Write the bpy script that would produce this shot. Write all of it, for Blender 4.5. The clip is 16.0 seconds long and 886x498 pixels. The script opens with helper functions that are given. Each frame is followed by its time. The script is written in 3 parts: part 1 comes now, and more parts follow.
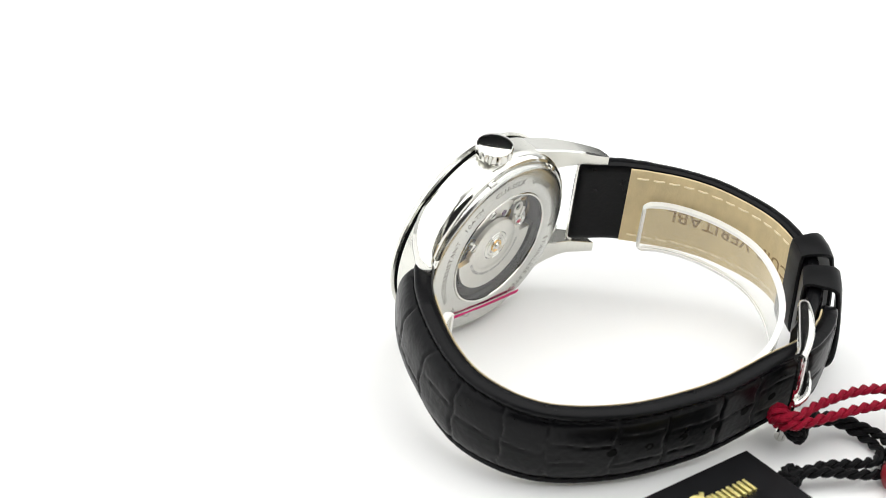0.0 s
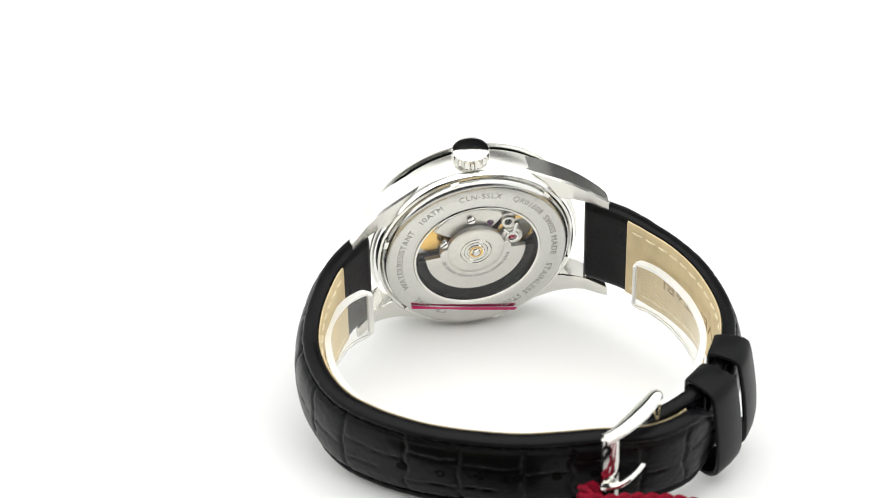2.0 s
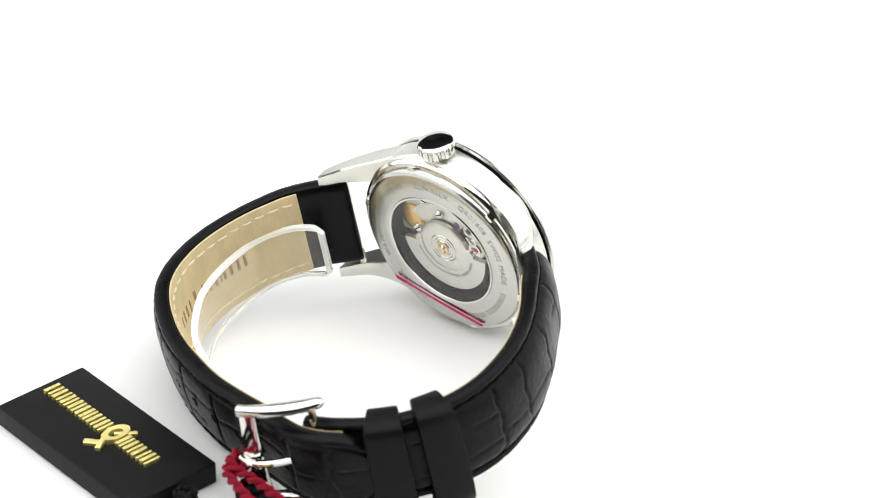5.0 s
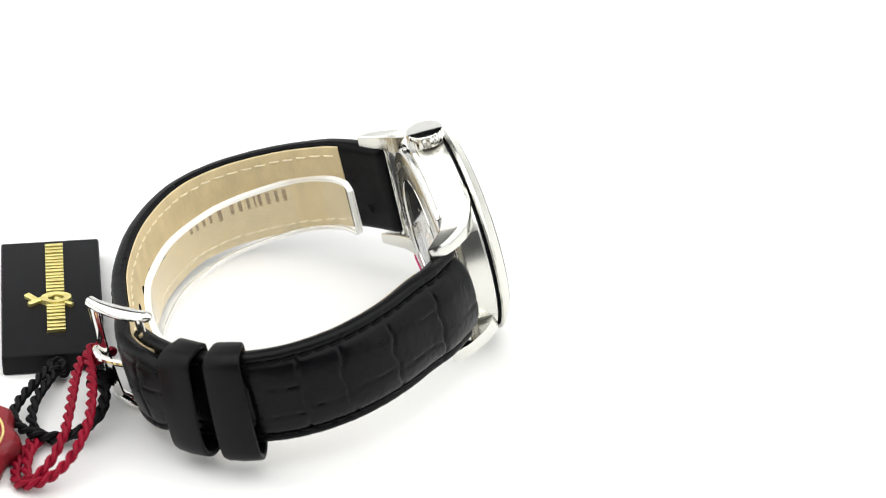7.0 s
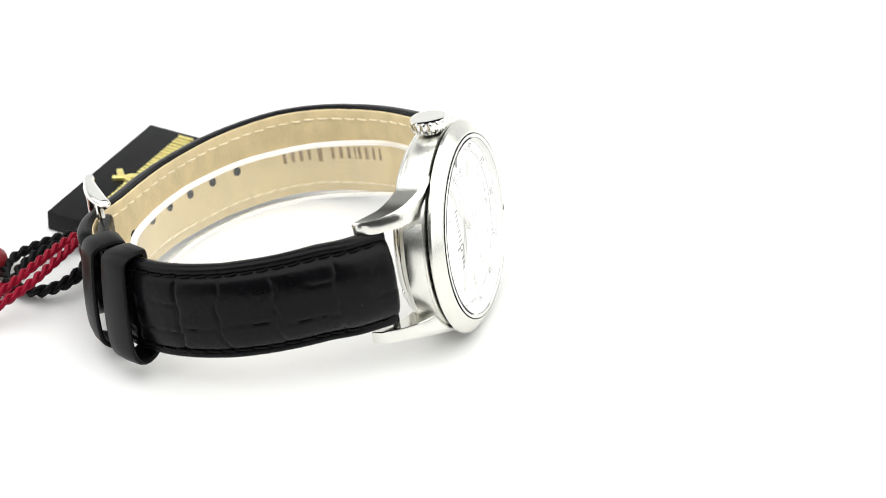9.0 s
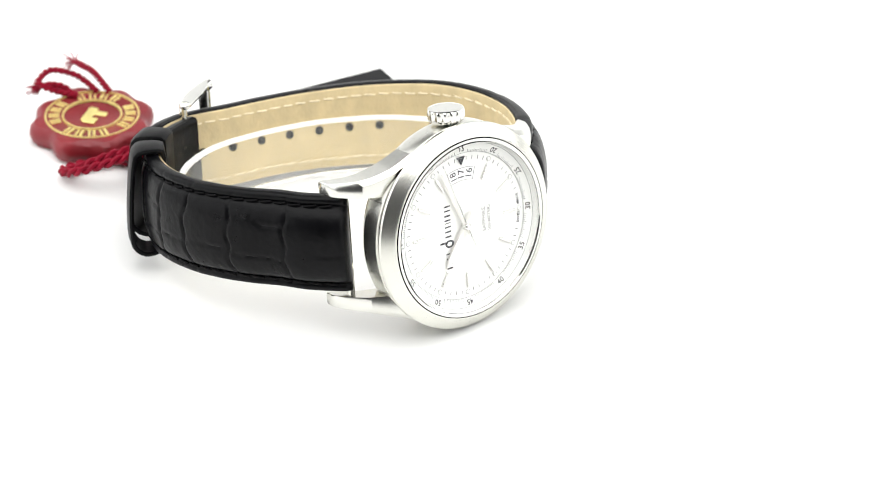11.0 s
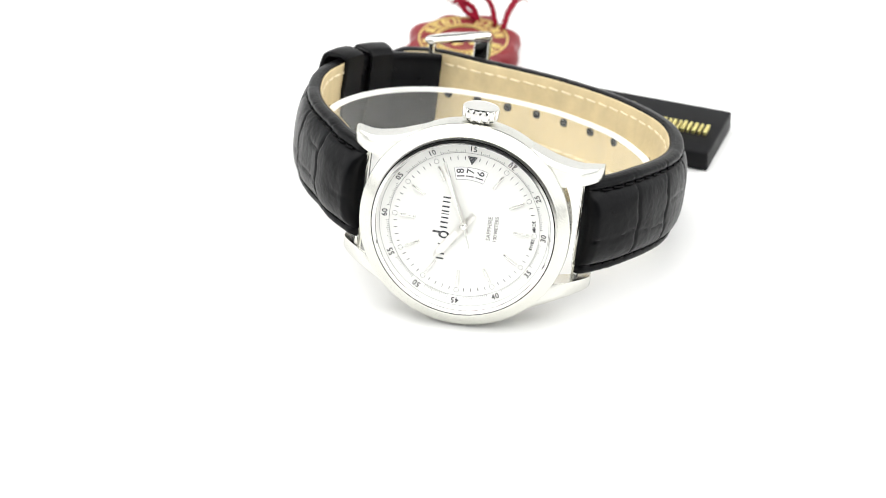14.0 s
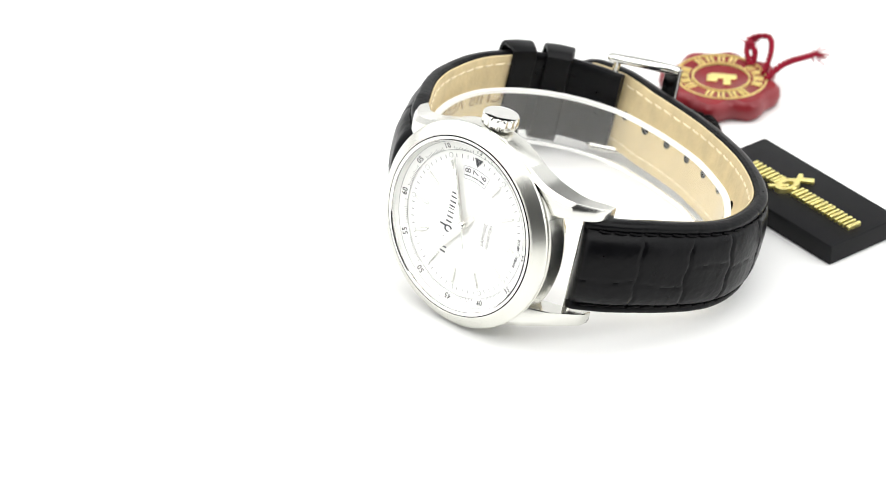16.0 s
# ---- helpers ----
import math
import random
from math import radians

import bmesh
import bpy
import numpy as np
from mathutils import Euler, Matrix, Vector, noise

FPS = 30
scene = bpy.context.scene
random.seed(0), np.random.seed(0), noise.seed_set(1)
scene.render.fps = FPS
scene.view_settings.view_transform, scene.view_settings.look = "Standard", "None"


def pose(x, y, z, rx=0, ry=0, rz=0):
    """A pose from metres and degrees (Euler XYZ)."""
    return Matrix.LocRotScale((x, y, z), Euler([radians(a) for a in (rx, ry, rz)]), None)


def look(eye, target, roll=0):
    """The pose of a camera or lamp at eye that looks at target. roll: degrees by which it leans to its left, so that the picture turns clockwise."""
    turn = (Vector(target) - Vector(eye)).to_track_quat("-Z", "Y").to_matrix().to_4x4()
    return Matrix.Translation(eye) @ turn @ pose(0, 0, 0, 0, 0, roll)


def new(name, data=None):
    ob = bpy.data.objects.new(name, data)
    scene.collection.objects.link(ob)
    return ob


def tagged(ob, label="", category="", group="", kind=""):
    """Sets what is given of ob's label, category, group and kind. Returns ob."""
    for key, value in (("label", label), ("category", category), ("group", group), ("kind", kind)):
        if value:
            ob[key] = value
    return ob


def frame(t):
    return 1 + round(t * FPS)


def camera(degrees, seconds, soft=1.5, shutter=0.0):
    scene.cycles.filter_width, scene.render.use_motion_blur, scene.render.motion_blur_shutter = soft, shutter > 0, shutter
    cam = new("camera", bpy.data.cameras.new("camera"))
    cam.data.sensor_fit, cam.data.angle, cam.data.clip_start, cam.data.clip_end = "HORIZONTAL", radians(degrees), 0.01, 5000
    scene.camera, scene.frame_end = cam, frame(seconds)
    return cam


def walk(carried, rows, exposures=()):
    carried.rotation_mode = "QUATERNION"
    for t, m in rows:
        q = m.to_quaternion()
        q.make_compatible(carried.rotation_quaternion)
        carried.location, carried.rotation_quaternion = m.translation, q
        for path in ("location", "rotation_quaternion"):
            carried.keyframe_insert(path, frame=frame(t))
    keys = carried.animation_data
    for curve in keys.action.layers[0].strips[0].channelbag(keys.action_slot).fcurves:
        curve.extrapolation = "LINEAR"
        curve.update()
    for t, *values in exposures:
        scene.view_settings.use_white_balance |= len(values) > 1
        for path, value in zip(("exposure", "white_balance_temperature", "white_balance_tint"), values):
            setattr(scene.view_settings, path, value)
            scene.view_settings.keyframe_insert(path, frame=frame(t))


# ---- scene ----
# ---- camera: stands still on a tripod, looks down on a slow turntable ----
cam = camera(17.00, 16.0, soft=0.75)
LIFT = -0.00193              # table height against the turning axis' zero
CAM = pose(0, -0.4933, 0.3286 + LIFT, 90 - 32.194, 0, 0.514) @ pose(0, 0, 0, 0, 0, 0.726)
cam.data.dof.use_dof = True
cam.data.dof.focus_distance = 0.575
cam.data.dof.aperture_fstop = 26.0
walk(cam, [(0.0, CAM), (16.0, CAM)], exposures=[(0.0, -0.06), (4.2, -0.06), (9.2, 0.04), (12.0, 0.14), (16.0, 0.14)])

YAW = 46.28             # heading of the watch on the table at the start
TURNS = [(0, 0.56), (2, -33.82), (4.2, -70.22), (6.3, -106.9), (7.8, -132.31), (9.2, -156.21), (11.3, -191.98), (13, -219.41), (14.5, -244.38), (16.0, -268.66)]  # the turntable: seconds, degrees


def turned(t):
    """The turntable's angle at t seconds: a smooth line through TURNS."""
    k = max(i for i in range(len(TURNS) - 1) if TURNS[i][0] <= t + 1e-6)
    grade = lambda i: (TURNS[min(i + 1, len(TURNS) - 1)][1] - TURNS[max(i - 1, 0)][1]) / (TURNS[min(i + 1, len(TURNS) - 1)][0] - TURNS[max(i - 1, 0)][0])
    (t0, a0), (t1, a1) = TURNS[k], TURNS[k + 1]
    d, u = t1 - t0, (t - t0) / (t1 - t0)
    return (2 * u ** 3 - 3 * u * u + 1) * a0 + (u ** 3 - 2 * u * u + u) * d * grade(k) + (3 * u * u - 2 * u ** 3) * a1 + (u ** 3 - u * u) * d * grade(k + 1)


MM = 0.001
movers = []             # (thing, pose on the table at the start)

# ---- light: white product tent with softboxes in a dim room ----
world = bpy.data.worlds.new("studio_room")
scene.world = world
world.use_nodes = True
world.node_tree.nodes["Background"].inputs[0].default_value = (0.9, 0.95, 1.0, 1)
world.node_tree.nodes["Background"].inputs[1].default_value = 0.35


def softbox(name, eye, target, w, h, power, tint):
    la = bpy.data.lights.new(name, "AREA")
    la.shape, la.size, la.size_y, la.energy, la.color = "RECTANGLE", w, h, power, tint
    ob = new(name, la)
    ob.matrix_world = look(eye, target)
    return ob


softbox("softbox_top", (0.0, -0.10, 0.88), (0, -0.06, 0), 1.3, 1.36, 14.0, (1.0, 1.0, 0.99))
softbox("softbox_left", (-0.85, -0.04, 0.50), (0, -0.04, 0.08), 1.75, 0.95, 8.6, (0.99, 1.0, 1.0))
softbox("softbox_right", (0.85, -0.04, 0.50), (0, -0.04, 0.08), 1.75, 0.95, 8.6, (0.99, 1.0, 1.0))


# ---- materials ----
def material(name, color, rough=0.5, metal=0.0, **more):
    m = bpy.data.materials.new(name)
    m.use_nodes = True
    b = m.node_tree.nodes["Principled BSDF"]
    b.inputs["Base Color"].default_value = (*color, 1)
    b.inputs["Roughness"].default_value = rough
    b.inputs["Metallic"].default_value = metal
    for k, v in more.items():
        b.inputs[k.replace("_", " ")].default_value = v
    return m


def textured(m, scale, spread, bump, dist=0.0002, rough=0.0, stretch=(1, 1, 1), detail=6, fine=5.0):
    """Two scales of noise on the colour, the gloss and the relief of a material."""
    nt = m.node_tree
    b = nt.nodes["Principled BSDF"]
    co = nt.nodes.new("ShaderNodeTexCoord")
    mp = nt.nodes.new("ShaderNodeMapping")
    mp.inputs["Scale"].default_value = stretch
    nt.links.new(co.outputs["Object"], mp.inputs["Vector"])
    n1 = nt.nodes.new("ShaderNodeTexNoise")
    n1.inputs["Scale"].default_value, n1.inputs["Detail"].default_value = scale, detail
    n2 = nt.nodes.new("ShaderNodeTexNoise")
    n2.inputs["Scale"].default_value, n2.inputs["Detail"].default_value = scale * fine, 3
    for n in (n1, n2):
        nt.links.new(mp.outputs[0], n.inputs["Vector"])
    base = tuple(b.inputs["Base Color"].default_value)
    ramp = nt.nodes.new("ShaderNodeValToRGB")
    ramp.color_ramp.elements[0].position, ramp.color_ramp.elements[1].position = 0.3, 0.7
    ramp.color_ramp.elements[0].color = (*[c * (1 - spread) for c in base[:3]], 1)
    ramp.color_ramp.elements[1].color = (*[min(1, c * (1 + spread)) for c in base[:3]], 1)
    nt.links.new(n1.outputs["Fac"], ramp.inputs[0])
    nt.links.new(ramp.outputs[0], b.inputs["Base Color"])
    if bump:
        bp = nt.nodes.new("ShaderNodeBump")
        bp.inputs["Strength"].default_value, bp.inputs["Distance"].default_value = bump, dist
        nt.links.new(n2.outputs["Fac"], bp.inputs["Height"])
        nt.links.new(bp.outputs[0], b.inputs["Normal"])
    if rough:
        mr = nt.nodes.new("ShaderNodeMapRange")
        r0 = b.inputs["Roughness"].default_value
        mr.inputs["To Min"].default_value, mr.inputs["To Max"].default_value = r0 - rough, r0 + rough
        nt.links.new(n1.outputs["Fac"], mr.inputs["Value"])
        nt.links.new(mr.outputs[0], b.inputs["Roughness"])
    return m


PAPER = textured(material("white_paper", (0.86, 0.86, 0.85), 0.6), 40, 0.01, 0.02)
TENT = textured(material("tent_cloth", (0.8, 0.8, 0.8), 0.9), 60, 0.02, 0.1)
ROOM = textured(material("dark_room", (0.2, 0.2, 0.205), 0.8), 4, 0.1, 0.0)
STEEL = textured(material("polished_steel", (0.76, 0.755, 0.72), 0.07, 1.0), 300, 0.02, 0.02, 0.00002, 0.03)
POINTER = textured(material("pointer_steel", (0.8, 0.785, 0.74), 0.38, 1.0), 300, 0.03, 0.05, 0.00002, 0.05)
BRUSHED = textured(material("brushed_steel", (0.72, 0.715, 0.66), 0.26, 1.0), 2500, 0.012, 0.0, 0.00001, 0.015, (1, 0.05, 1))
SATIN = textured(material("satin_steel", (0.72, 0.715, 0.665), 0.24, 1.0), 2500, 0.015, 0.0, 0.00002, 0.02)
LUGSTEEL = textured(material("fine_satin_steel", (0.72, 0.715, 0.67), 0.2, 1.0), 2500, 0.015, 0.0, 0.00002, 0.03)
FLANK = textured(material("brushed_flank_steel", (0.72, 0.715, 0.665), 0.28, 1.0), 2500, 0.015, 0.0, 0.00002, 0.02)
BACKSTEEL = textured(material("case_back_steel", (0.60, 0.60, 0.57), 0.22, 1.0), 1500, 0.03, 0.04, 0.00001, 0.03)
PLATE = textured(material("nickel_plate", (0.74, 0.725, 0.67), 0.36, 1.0), 900, 0.05, 0.12, 0.00002, 0.05)
BRASS = textured(material("gilt_brass", (0.85, 0.55, 0.16), 0.25, 1.0), 500, 0.06, 0.1, 0.00002, 0.05)
GOLD = textured(material("gold_foil", (1.0, 0.86, 0.36), 0.48, 1.0), 600, 0.08, 0.3, 0.0001, 0.08)
DIAL = textured(material("silver_dial", (0.82, 0.82, 0.785), 0.35, 0.0), 200, 0.01, 0.02, 0.00002)
INK = material("black_print", (0.02, 0.02, 0.025), 0.5)
GREYINK = material("etched_grey", (0.30, 0.295, 0.285), 0.6, 0.6)
ETCH = material("etched_steel", (0.44, 0.435, 0.41), 0.5, 0.9)
# nickel_plate darkened: shade deep in the movement is put into the colour
SHADOWPLATE = textured(material("shaded_nickel", (0.26, 0.25, 0.22), 0.4, 1.0), 500, 0.1, 0.1, 0.00002, 0.06)
# near black: rotor weight, and shade painted into gaps, holes and slots
DARK = material("black_weight_and_gap_shade", (0.004, 0.004, 0.004), 0.8, 0.0, Specular_IOR_Level=0.05)
RUBY = material("ruby", (0.45, 0.02, 0.05), 0.1)
GLASS = material("sapphire_glass", (1, 1, 1), 0.0, 0.0, Transmission_Weight=1.0, IOR=1.35)
PLASTIC = material("clear_plastic", (0.96, 0.96, 0.94), 0.03, 0.0, Transmission_Weight=0.95, IOR=1.2)
# whitened plastic: bright edge refraction of the clear band, put into the colour
EDGELIGHT = material("edge_light_plastic", (0.93, 0.93, 0.91), 0.3, 0.0, Transmission_Weight=0.45, IOR=1.3)
LEATHER = textured(material("black_croc_leather", (0.0022, 0.0022, 0.0028), 0.30, 0.0, Specular_IOR_Level=0.13), 260, 0.25, 0.45, 0.00012, 0.08)
SMOOTH = textured(material("black_smooth_leather", (0.0035, 0.0035, 0.004), 0.40, 0.0, Specular_IOR_Level=0.13), 400, 0.2, 0.2, 0.00006, 0.06)
LINING = textured(material("beige_lining_leather", (0.62, 0.50, 0.285), 0.6), 320, 0.10, 0.55, 0.00015, 0.05, (1, 1, 0.6))
CREAM = textured(material("cream_thread", (0.78, 0.68, 0.48), 0.7), 900, 0.1, 0.2)
BLACKTHREAD = textured(material("black_thread", (0.003, 0.003, 0.0035), 0.6, 0.0, Specular_IOR_Level=0.1), 1500, 0.2, 0.4)
BROWN = textured(material("brown_stamp", (0.27, 0.18, 0.085), 0.7), 900, 0.3, 0.0)
TAG = textured(material("black_plastic_tag", (0.007, 0.007, 0.008), 0.45, 0.0, Specular_IOR_Level=0.13), 300, 0.15, 0.12, 0.00004, 0.08)
WAX = textured(material("red_wax", (0.20, 0.010, 0.016), 0.38), 160, 0.18, 0.25, 0.0003, 0.08)
REDCORD = textured(material("crimson_cord", (0.23, 0.003, 0.018), 0.55, 0.0, Specular_IOR_Level=0.15), 900, 0.2, 0.4, 0.0001)
BLACKCORD = textured(material("black_cord", (0.003, 0.003, 0.0035), 0.55, 0.0, Specular_IOR_Level=0.15), 900, 0.2, 0.4, 0.0001)
PINK = material("magenta_thread", (0.5, 0.01, 0.12), 0.5)


# ---- mesh helpers; the watch is drawn in millimetres ----
def part(name, bm, mat, parent, label="", smooth=True):
    me = bpy.data.meshes.new(name)
    bmesh.ops.recalc_face_normals(bm, faces=bm.faces)
    bm.to_mesh(me)
    bm.free()
    me.materials.append(mat)
    for p in me.polygons:
        p.use_smooth = smooth
    if smooth:
        me.set_sharp_from_angle(angle=radians(35))
    ob = new(name, me)
    ob.parent = parent
    return tagged(ob, label)


def mm(bm):
    bmesh.ops.scale(bm, vec=(MM, MM, MM), verts=bm.verts)
    return bm


def lathe(profile, seg=96, wave=None, closed=True):
    """Turns (radius, y) pairs round the y axis; a closed profile makes a ring."""
    bm = bmesh.new()
    rings = []
    for r, y in profile:
        if r < 1e-6:
            rings.append([bm.verts.new((0, y, 0))])
            continue
        ring = []
        for i in range(seg):
            a = 2 * math.pi * i / seg
            rr = r + (wave(a, r, y) if wave else 0)
            ring.append(bm.verts.new((rr * math.cos(a), y, rr * math.sin(a))))
        rings.append(ring)
    pairs = list(zip(rings, rings[1:]))
    if closed and len(rings[0]) > 1 and len(rings[-1]) > 1:
        pairs.append((rings[-1], rings[0]))
    for p, q in pairs:
        for i in range(seg):
            j = (i + 1) % seg
            if len(p) == 1 and len(q) == 1:
                continue
            if len(p) == 1:
                bm.faces.new((p[0], q[i], q[j]))
            elif len(q) == 1:
                bm.faces.new((p[i], p[j], q[0]))
            else:
                bm.faces.new((p[i], p[j], q[j], q[i]))
    return bm


def loft(sections, cap=True, closed=False):
    bm = bmesh.new()
    rows = [[bm.verts.new(p) for p in s] for s in sections]
    n = len(rows[0])
    pairs = list(zip(rows, rows[1:])) + ([(rows[-1], rows[0])] if closed else [])
    for p, q in pairs:
        for i in range(n):
            j = (i + 1) % n
            bm.faces.new((p[i], p[j], q[j], q[i]))
    if cap and not closed:
        bm.faces.new(rows[0][::-1])
        bm.faces.new(rows[-1])
    return bm


def box(x0, x1, y0, y1, z0, z1, bevel=0.0):
    bm = bmesh.new()
    bmesh.ops.create_cube(bm, size=1)
    for v in bm.verts:
        v.co = Vector((x0 if v.co.x < 0 else x1, y0 if v.co.y < 0 else y1, z0 if v.co.z < 0 else z1))
    if bevel:
        bmesh.ops.bevel(bm, geom=list(bm.edges), offset=bevel, segments=3, affect="EDGES", profile=0.6)
    return bm


def join(*parts):
    bm = parts[0]
    for other in parts[1:]:
        me = bpy.data.meshes.new("tmp")
        other.to_mesh(me)
        other.free()
        bm.from_mesh(me)
        bpy.data.meshes.remove(me)
    return bm


def moved(bm, m):
    bmesh.ops.transform(bm, matrix=m, verts=bm.verts)
    return bm


def bent(bm, f):
    for v in bm.verts:
        v.co = f(v.co)
    return bm


def lettering(text, size, extrude=0.0, spacing=1.0, bold=0.0):
    """The outline of a text in the built-in font, centred, in its own plane."""
    cu = bpy.data.curves.new("lettering", "FONT")
    cu.body, cu.size, cu.align_x, cu.align_y, cu.extrude, cu.space_character = text, size, "CENTER", "CENTER", extrude, spacing
    cu.resolution_u = 3
    cu.offset = bold
    ob = bpy.data.objects.new("lettering", cu)
    scene.collection.objects.link(ob)
    bpy.context.view_layer.update()
    me = bpy.data.meshes.new_from_object(ob.evaluated_get(bpy.context.evaluated_depsgraph_get()))
    bm = bmesh.new()
    bm.from_mesh(me)
    bpy.data.objects.remove(ob)
    bpy.data.curves.remove(cu)
    bpy.data.meshes.remove(me)
    return bm


def spline(pts, step=0.5, closed=False):
    """A smooth line through the points, at even steps."""
    P = [Vector(p) for p in pts]
    n = len(P)
    out = []
    for i in range(n if closed else n - 1):
        g = (lambda k: P[k % n]) if closed else (lambda k: P[max(0, min(n - 1, k))])
        p0, p1, p2, p3 = g(i - 1), g(i), g(i + 1), g(i + 2)
        for k in range(24):
            u = k / 24
            out.append(0.5 * (2 * p1 + (p2 - p0) * u + (2 * p0 - 5 * p1 + 4 * p2 - p3) * u * u + (3 * p1 - p0 - 3 * p2 + p3) * u ** 3))
    out.append(P[0] if closed else P[-1])
    res, left = [out[0]], step
    for a, b in zip(out, out[1:]):
        d = (b - a).length
        while left <= d and d > 0:
            res.append(a.lerp(b, left / d))
            left += step
        left -= d
    if (res[-1] - out[-1]).length > step * 0.3:
        res.append(out[-1])
    return res


def tube(line, radius, seg=8, flat=1.0):
    """A round rod along a line."""
    secs = []
    up = Vector((0, 0, 1))
    for i, p in enumerate(line):
        t = (line[min(i + 1, len(line) - 1)] - line[max(i - 1, 0)]).normalized()
        side = t.cross(up)
        side = side.normalized() if side.length > 0.05 else Vector((1, 0, 0))
        top = side.cross(t).normalized()
        r = radius(i / (len(line) - 1)) if callable(radius) else radius
        secs.append([p + side * (r * math.cos(a)) + top * (r * flat * math.sin(a)) for a in [2 * math.pi * k / seg for k in range(seg)]])
    return loft(secs)


def twisted(pts, radius, pitch, strands=2, seg=6):
    """A cord of strands laid round each other."""
    line = spline(pts, pitch / 9)
    made = []
    up = Vector((0, 0, 1))
    for s in range(strands):
        own = []
        for i, p in enumerate(line):
            t = (line[min(i + 1, len(line) - 1)] - line[max(i - 1, 0)]).normalized()
            side = t.cross(up)
            side = side.normalized() if side.length > 0.05 else Vector((1, 0, 0))
            top = side.cross(t).normalized()
            a = 2 * math.pi * (i / 9 + s / strands)
            own.append(p + side * (radius * 0.55 * math.cos(a)) + top * (radius * 0.55 * math.sin(a)))
        made.append(tube(own, radius * 0.58, seg))
    return join(*made)


# ---- setting ----
def setting():
    bm = bmesh.new()
    bmesh.ops.create_grid(bm, x_segments=40, y_segments=40, size=3.0)
    bmesh.ops.translate(bm, vec=(0, 0, 0.0005), verts=bm.verts)
    part("ground", bm, PAPER, None)
    tagged(bpy.data.objects["ground"], "seamless bright white paper table surface", "table surface", kind="structure")
    for name, dims, mat, words in (
            ("wall_back", (-1.6, 1.6, 0.95, 0.97, 0, 0.62), TENT, "low white cloth sweep behind the table"),
            ("wall_left", (-3.1, -3.0, -3, 3, 0, 2.6), ROOM, "plain dark studio side wall"),
            ("wall_right", (3.0, 3.1, -3, 3, 0, 2.6), ROOM, "plain dark studio side wall"),
            ("wall_far", (-3, 3, 3.0, 3.1, 0, 2.6), ROOM, "plain dark studio wall"),
            ("wall_front", (-3, 3, -3.1, -3.0, 0, 2.6), ROOM, "plain dark studio wall behind the camera"),
            ("ceiling", (-3.1, 3.1, -3.1, 3.1, 2.6, 2.7), ROOM, "plain dark studio ceiling")):
        tagged(part(name, box(*dims), mat, None, smooth=False), words, "ceiling" if name == "ceiling" else "wall", kind="structure")


setting()

# ---- the wristwatch ----
watch = new("wristwatch")
tagged(watch, "steel automatic wristwatch with black crocodile leather strap, lying on its side", "wristwatch")
movers.append((watch, pose(-0.00036, 0.00080, 0.02380 + LIFT, 0, 0, YAW) @ pose(0, 0, 0, 0, -4.04, 0) @ pose(0, 0, 0, 11.24, 0, 0)))


